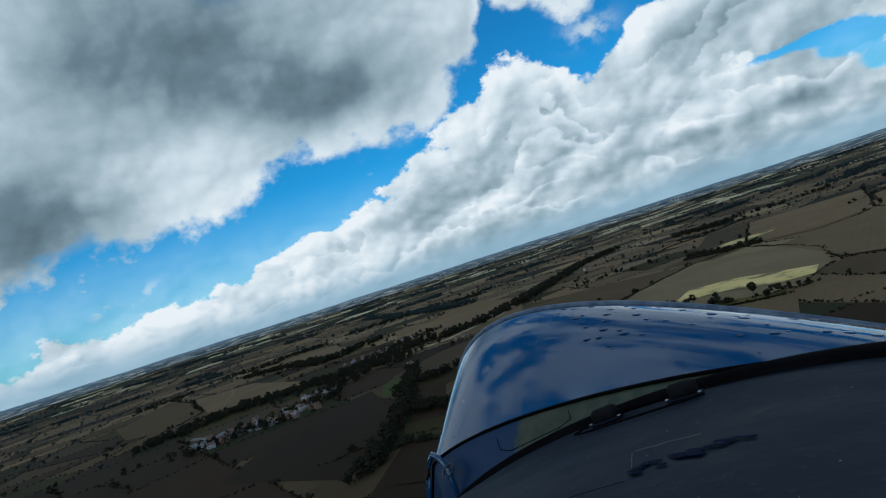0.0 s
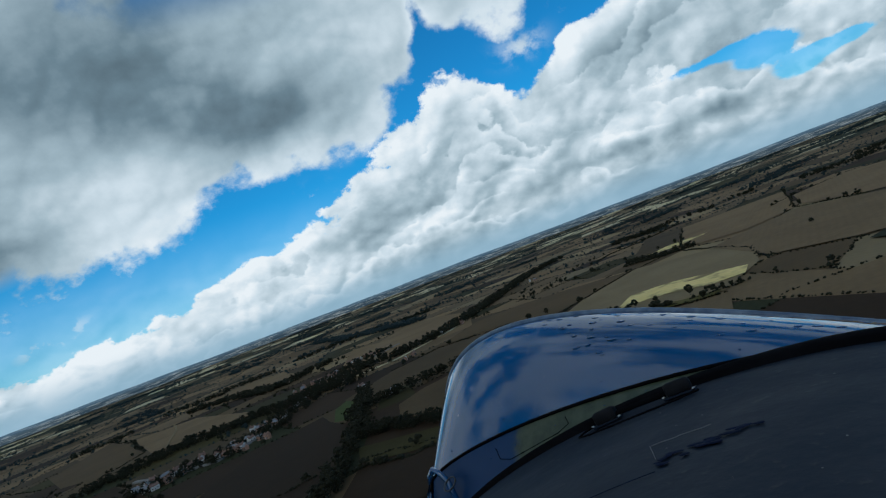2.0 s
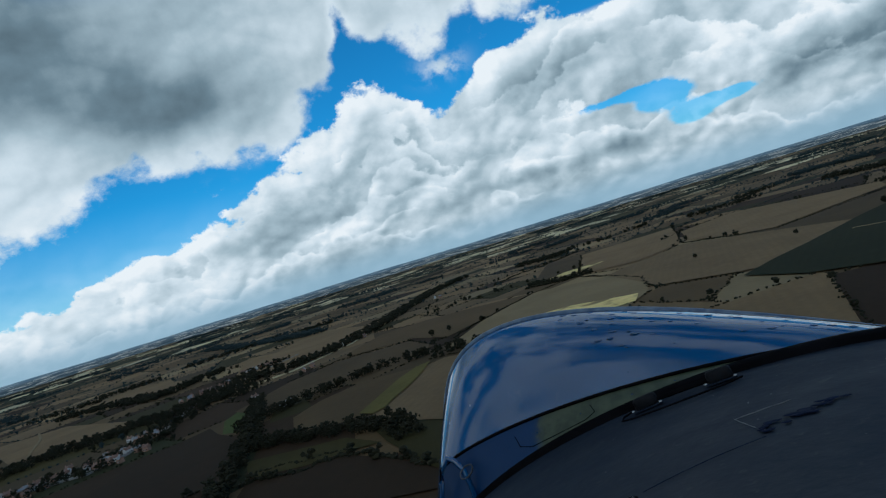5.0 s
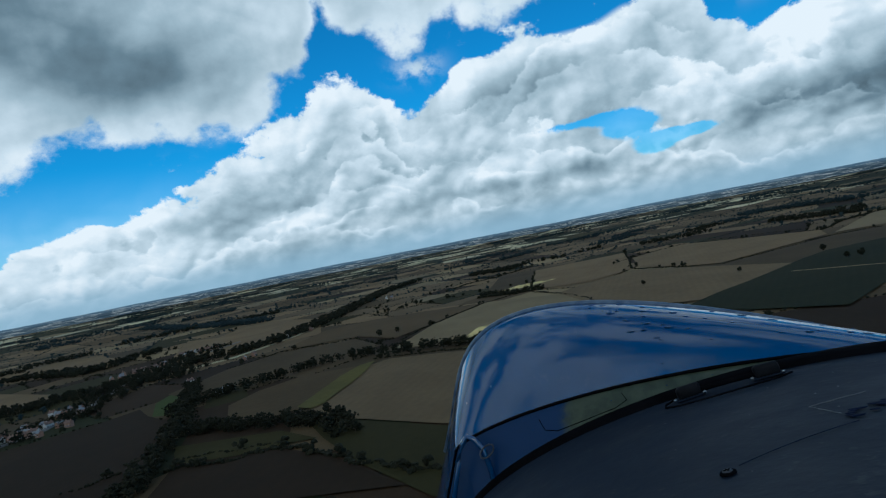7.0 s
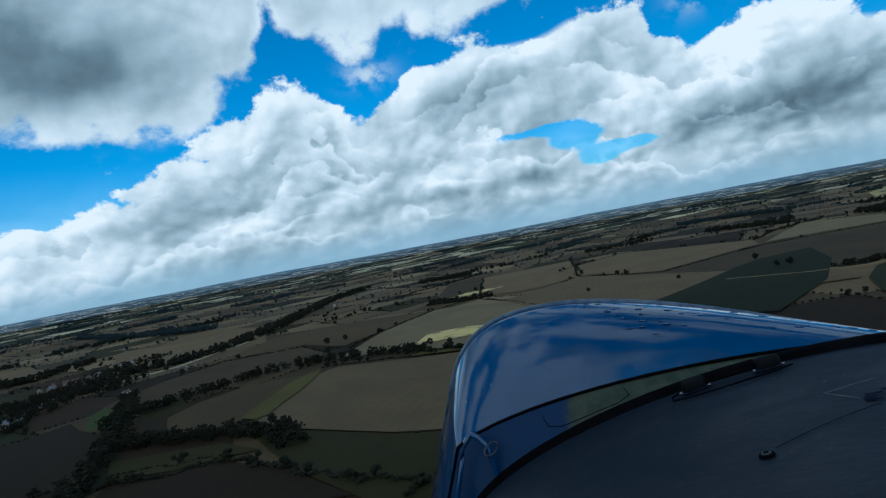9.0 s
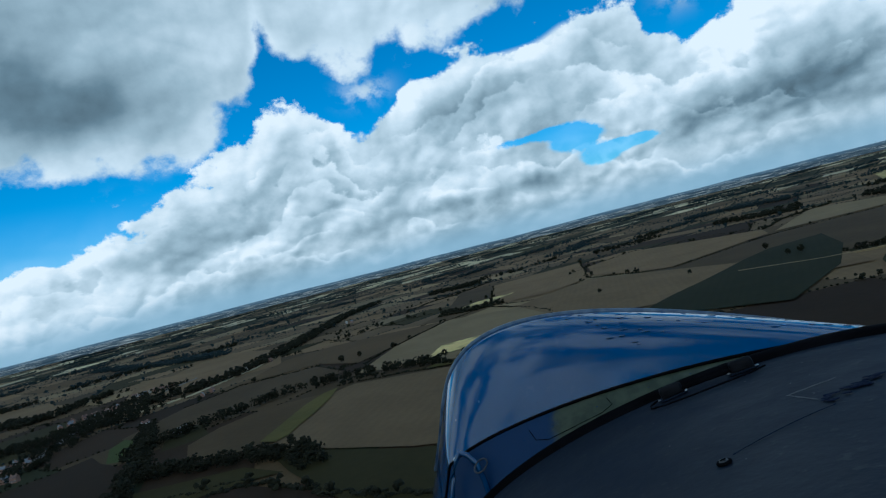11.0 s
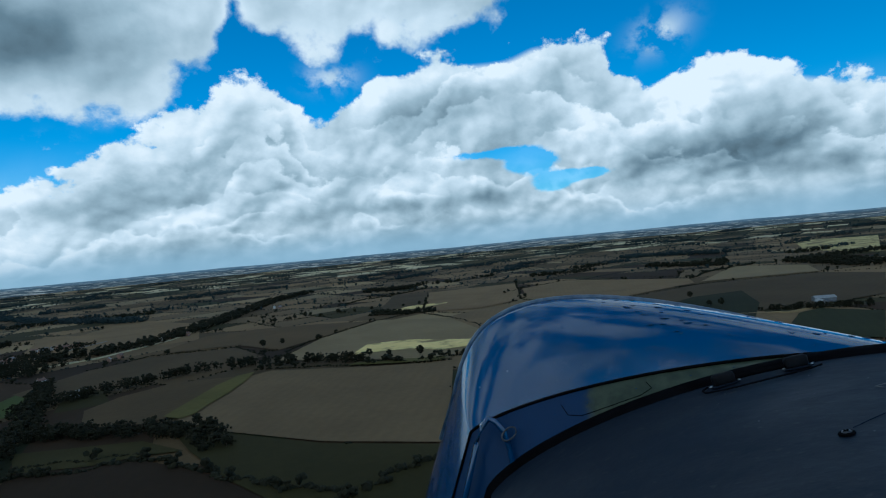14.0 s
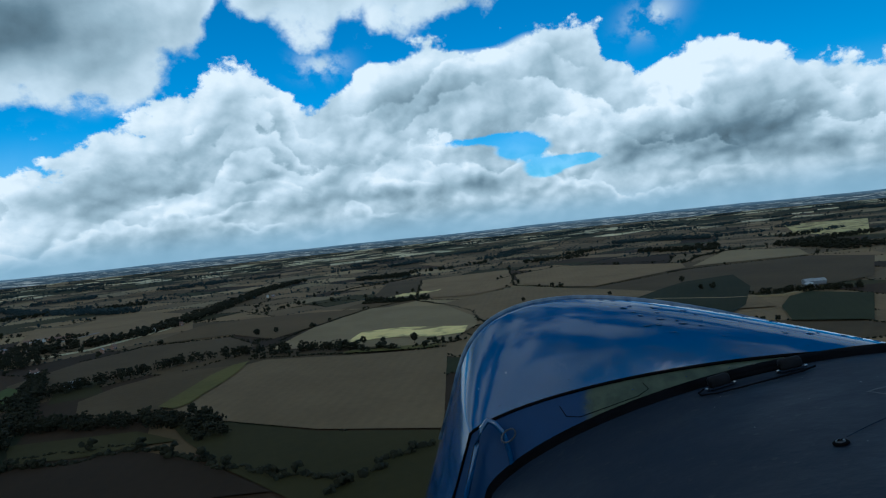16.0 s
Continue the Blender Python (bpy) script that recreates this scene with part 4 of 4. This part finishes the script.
part("cowling_band", band, BAND, nose, "olive primer band behind the cowling", True)
joint = Geo()
joint.tube([p for p in section(BANDED, grow=-0.001)[1:-1]], 0.003, 6)
part("panel_joint", joint, BLACK, nose, "dark shadowed panel joint", True)
SEALING = ((0.008, -0.004), (0.008, 0.005), (0.002, 0.009), (-0.012, 0.010), (-0.026, 0.007), (-0.032, -0.004))
seal = loft([section((SEAM[0] + dy, *SEAM[1:]), grow=gr) for dy, gr in SEALING])
part("rubber_seal", seal, BLACK, nose, "thick black rubber seal", True)


def deck_z(x):
    """Height of the deck over its cross line."""
    u = min(1.0, abs(x - CX) / SEAM[2])
    return SEAM[1] + SEAM[3] * (1 - u ** SEAM[4]) ** (1 / SEAM[4])


def stand(n):
    """Axes for a piece on a surface: z along the normal n, y forward, x across."""
    x = Vector((0, 1, 0)).cross(n).normalized()
    y = n.cross(x)
    return Matrix(((x.x, y.x, n.x, 0), (x.y, y.y, n.y, 0), (x.z, y.z, n.z, 0), (0, 0, 0, 1)))


def on_deck(x, y, lift=0.0):
    """A point on the deck and the slope there, as a pose."""
    n = Vector((-(deck_z(x + 0.004) - deck_z(x - 0.004)) / 0.008, 0, 1)).normalized()
    return Matrix.Translation(Vector((x, y, deck_z(x))) + n * lift) @ stand(n)


deck_rings = [section((y, *SEAM[1:]), grow=-0.002, belly=True) for y in (0.895, 0.80, 0.70, 0.60, 0.50, 0.40, 0.30)]
deck_part = part("antiglare_deck", loft(deck_rings), DECK, nose, "matt blue-black anti-glare deck panel", True)


def pill(l, w, h, n=10):
    """A rounded rubber block, long in x."""
    b = bmesh.new()
    bmesh.ops.create_cube(b, size=1.0)
    bmesh.ops.scale(b, vec=(l, w, h), verts=b.verts)
    bmesh.ops.bevel(b, geom=b.edges[:], offset=min(w, h) * 0.42, segments=4, profile=0.5, affect="EDGES")
    g = Geo()
    b.verts.index_update()
    g.add([v.co[:] for v in b.verts], [[v.index for v in f.verts] for f in b.faces])
    b.free()
    return g


def settle(geo, m):
    geo.v = [tuple(m @ Vector(p)) for p in geo.v]
    return geo


def disc(r, h, n=20, rim=0.3):
    """A low round button with a bevelled rim."""
    g = Geo()
    rings = [(r, 0.0), (r, h * 0.6), (r * (1 - rim * 0.4), h), (r * 0.02, h)]
    for rr, z in rings:
        g.v += [(rr * math.cos(k * math.tau / n), rr * math.sin(k * math.tau / n), z) for k in range(n)]
    for i, k in itertools.product(range(len(rings) - 1), range(n)):
        g.f.append((i * n + k, i * n + (k + 1) % n, (i + 1) * n + (k + 1) % n, (i + 1) * n + k))
    return g


# cowling latches: two rubber blocks on a rod, each on its plate, with a safety cable round them
for x, y in ((0.044, 0.838), (0.140, 0.840)):
    lean = pose(0, 0, 0, 0, 0, 8)
    b = part("latch_block", settle(pill(0.037, 0.016, 0.020), on_deck(x, y, 0.0095) @ lean), LATCH, nose, "black rubber latch block", True)
    p = part("latch_plate", settle(pill(0.044, 0.019, 0.0026), on_deck(x, y, 0.001) @ lean), DECK, b)
    for dx in (-0.019, 0.018):
        part("screw", settle(disc(0.0026, 0.0016, 10), on_deck(x + dx, y - 0.006, 0.003)), STEEL, b, "bright steel screw", True)
rod = Geo()
rod.tube([on_deck(x, 0.838, 0.007).translation for x in (0.05, 0.07, 0.09, 0.11, 0.13)], 0.0035, 8)
part("latch_rod", rod, BLACK, nose, "thin black rod", True)
loop = Geo()
OVAL = [(0.166, 0.822), (0.145, 0.806), (0.115, 0.797), (0.085, 0.793), (0.055, 0.792), (0.030, 0.796), (0.012, 0.808), (0.012, 0.828), (0.022, 0.842)]
loop.tube([on_deck(x, y, 0.002).translation for x, y in OVAL], 0.0014, 6)
part("safety_cable", loop, BLACK, nose, "thin dark safety cable", True)

# quarter-turn fastener
f0 = part("fastener_ring", settle(disc(0.0080, 0.0022, 24), on_deck(0.060, 0.482, -0.001)), BLACK, nose, "dark quarter-turn fastener", True)
part("fastener_stud", settle(disc(0.0050, 0.0032, 20), on_deck(0.060, 0.482, -0.001)), STEEL_DARK, f0, "", True)
for a in (20, 110):
    part("fastener_slot", settle(pill(0.0066, 0.0012, 0.001), on_deck(0.060, 0.482, 0.0027) @ pose(0, 0, 0, 0, 0, a)), BLACK, f0)

# worn patch: scratched outline and rough blue smears
for (x0, y0), (x1, y1) in (((0.150, 0.636), (0.168, 0.586)), ((0.152, 0.636), (0.205, 0.655))):
    s = Geo()
    s.tube([on_deck(x0 + (x1 - x0) * k / 6, y0 + (y1 - y0) * k / 6, -0.0002 + 0.0003 * math.sin(k * 2.3)).translation for k in range(7)], 0.0004, 5)
    part("scratch", s, SCUFF, deck_part, "pale scratch")
groove = Geo()
groove.tube([on_deck(0.070 + 0.105 * k / 10, 0.494 + 0.058 * k / 10 + 0.004 * math.sin(math.pi * k / 10), -0.0002).translation for k in range(11)], 0.0004, 5)
part("panel_line", groove, SMEAR, deck_part, "faint dark line")
for k in range(26):
    q = (k % 3) * 0.36 + 0.24 * rng.random()
    x, y = 0.172 + 0.075 * q + 0.005 * rng.normal(), 0.574 + 0.055 * q + 0.006 * rng.normal()
    s = settle(disc(0.002 + 0.0035 * rng.random(), 0.0006, 9, 1.6), on_deck(x, y, -0.0001) @ Matrix.Diagonal((1.0 + rng.random(), 0.8, 1, 1)))
    part("adhesive_smear", s, SMEAR, deck_part, "rough dark blue adhesive smear", True)
for k in range(16):
    x, y = 0.0 + 0.33 * rng.random(), 0.42 + 0.40 * rng.random()
    part("paint_chip", settle(disc(0.0005 + 0.0005 * rng.random(), 0.0005, 7), on_deck(x, y, -0.0003)), SCUFF, deck_part)


def on_cowl(k, u, lift=0.0):
    """A pose on the band (k below 0) or the cowling, k of its length and u over its arch."""
    s = between(BANDED, RIM, k) if k >= 0 else between(SEAM, BANDED, 1 + k)
    ring = section(s, n=96, grow=0.005 * math.sin(math.pi * max(k, 0.0)))
    i = min(len(ring) - 2, max(1, int(u * (len(ring) - 1))))
    across = (ring[i + 1] - ring[i - 1]).normalized()
    n = across.cross(Vector((0, 1, 0))) * -1
    n = n if n.z > 0 else -n
    return Matrix.Translation(ring[i] + n * lift) @ stand(n)


button = disc(0.0018, 0.0008, 10).mesh("rivet", BLUE, True)


def rivet(m, parent):
    ob = new("rivet", button)
    ob.parent, ob.matrix_basis = parent, m
    return ob


for u in (0.10, 0.135, 0.17, 0.205, 0.24, 0.275, 0.31, 0.345, 0.38, 0.43, 0.48):
    rivet(on_cowl(-0.42, u, -0.003), nose)
for u in (0.12, 0.20, 0.29, 0.38, 0.47):
    rivet(on_cowl(0.07, u, -0.0004), nose)
for u in (0.42, 0.55, 0.30):
    rivet(on_cowl(0.93, u, -0.0004), nose)
random.seed(9)
bead = disc(0.0026, 0.0007, 12, 1.8)
bead_mesh = bead.mesh("rain_drop", BLUE, True)
for k in range(150):                          # rain drops standing on the top of the cowling
    ob = new("rain_drop", bead_mesh)
    ob.parent = nose
    s = random.uniform(0.5, 1.7)
    ob.matrix_basis = on_cowl(random.uniform(0.10, 1.0) ** 0.7 * 0.96, random.uniform(0.30, 0.72), -0.0002) @ Matrix.Diagonal((s * random.uniform(1, 2.2), s, s, 1))

hatch = Geo()
BOX = [(-0.25, 0.185), (-0.55, 0.186), (-0.70, 0.195), (-0.72, 0.215), (-0.70, 0.240), (-0.55, 0.252), (-0.25, 0.254)]
hatch.tube([on_cowl(k, u, -0.003).translation for k, u in BOX], 0.0008, 6)
part("hatch_outline", hatch, BLACK, nose, "scribed outline of a small hatch", True)

# the bonding cable that loops round the side of the band, with its bright ring
cable = Geo()
CABLE = [(-0.338, -0.62), (-0.344, -0.52), (-0.349, -0.437), (-0.348, -0.402), (-0.341, -0.385), (-0.327, -0.387), (-0.308, -0.398), (-0.290, -0.425), (-0.268, -0.467), (-0.255, -0.52)]
cable.tube([(x + 0.034, 0.900, z) for x, z in CABLE], 0.0055, 10)
cab = part("bonding_cable", cable, BLUE, nose, "dark blue looped cable", True)
ring = Geo()
ring.tube([(-0.264 + 0.011 * math.cos(a), 0.892 + 0.006 * math.sin(a), -0.398 + 0.011 * math.sin(a) + 0.006 * math.cos(a)) for a in np.linspace(0, math.tau, 17)], 0.0016, 6)
part("steel_ring", ring, STEEL_DARK, cab, "dull steel ring", True)
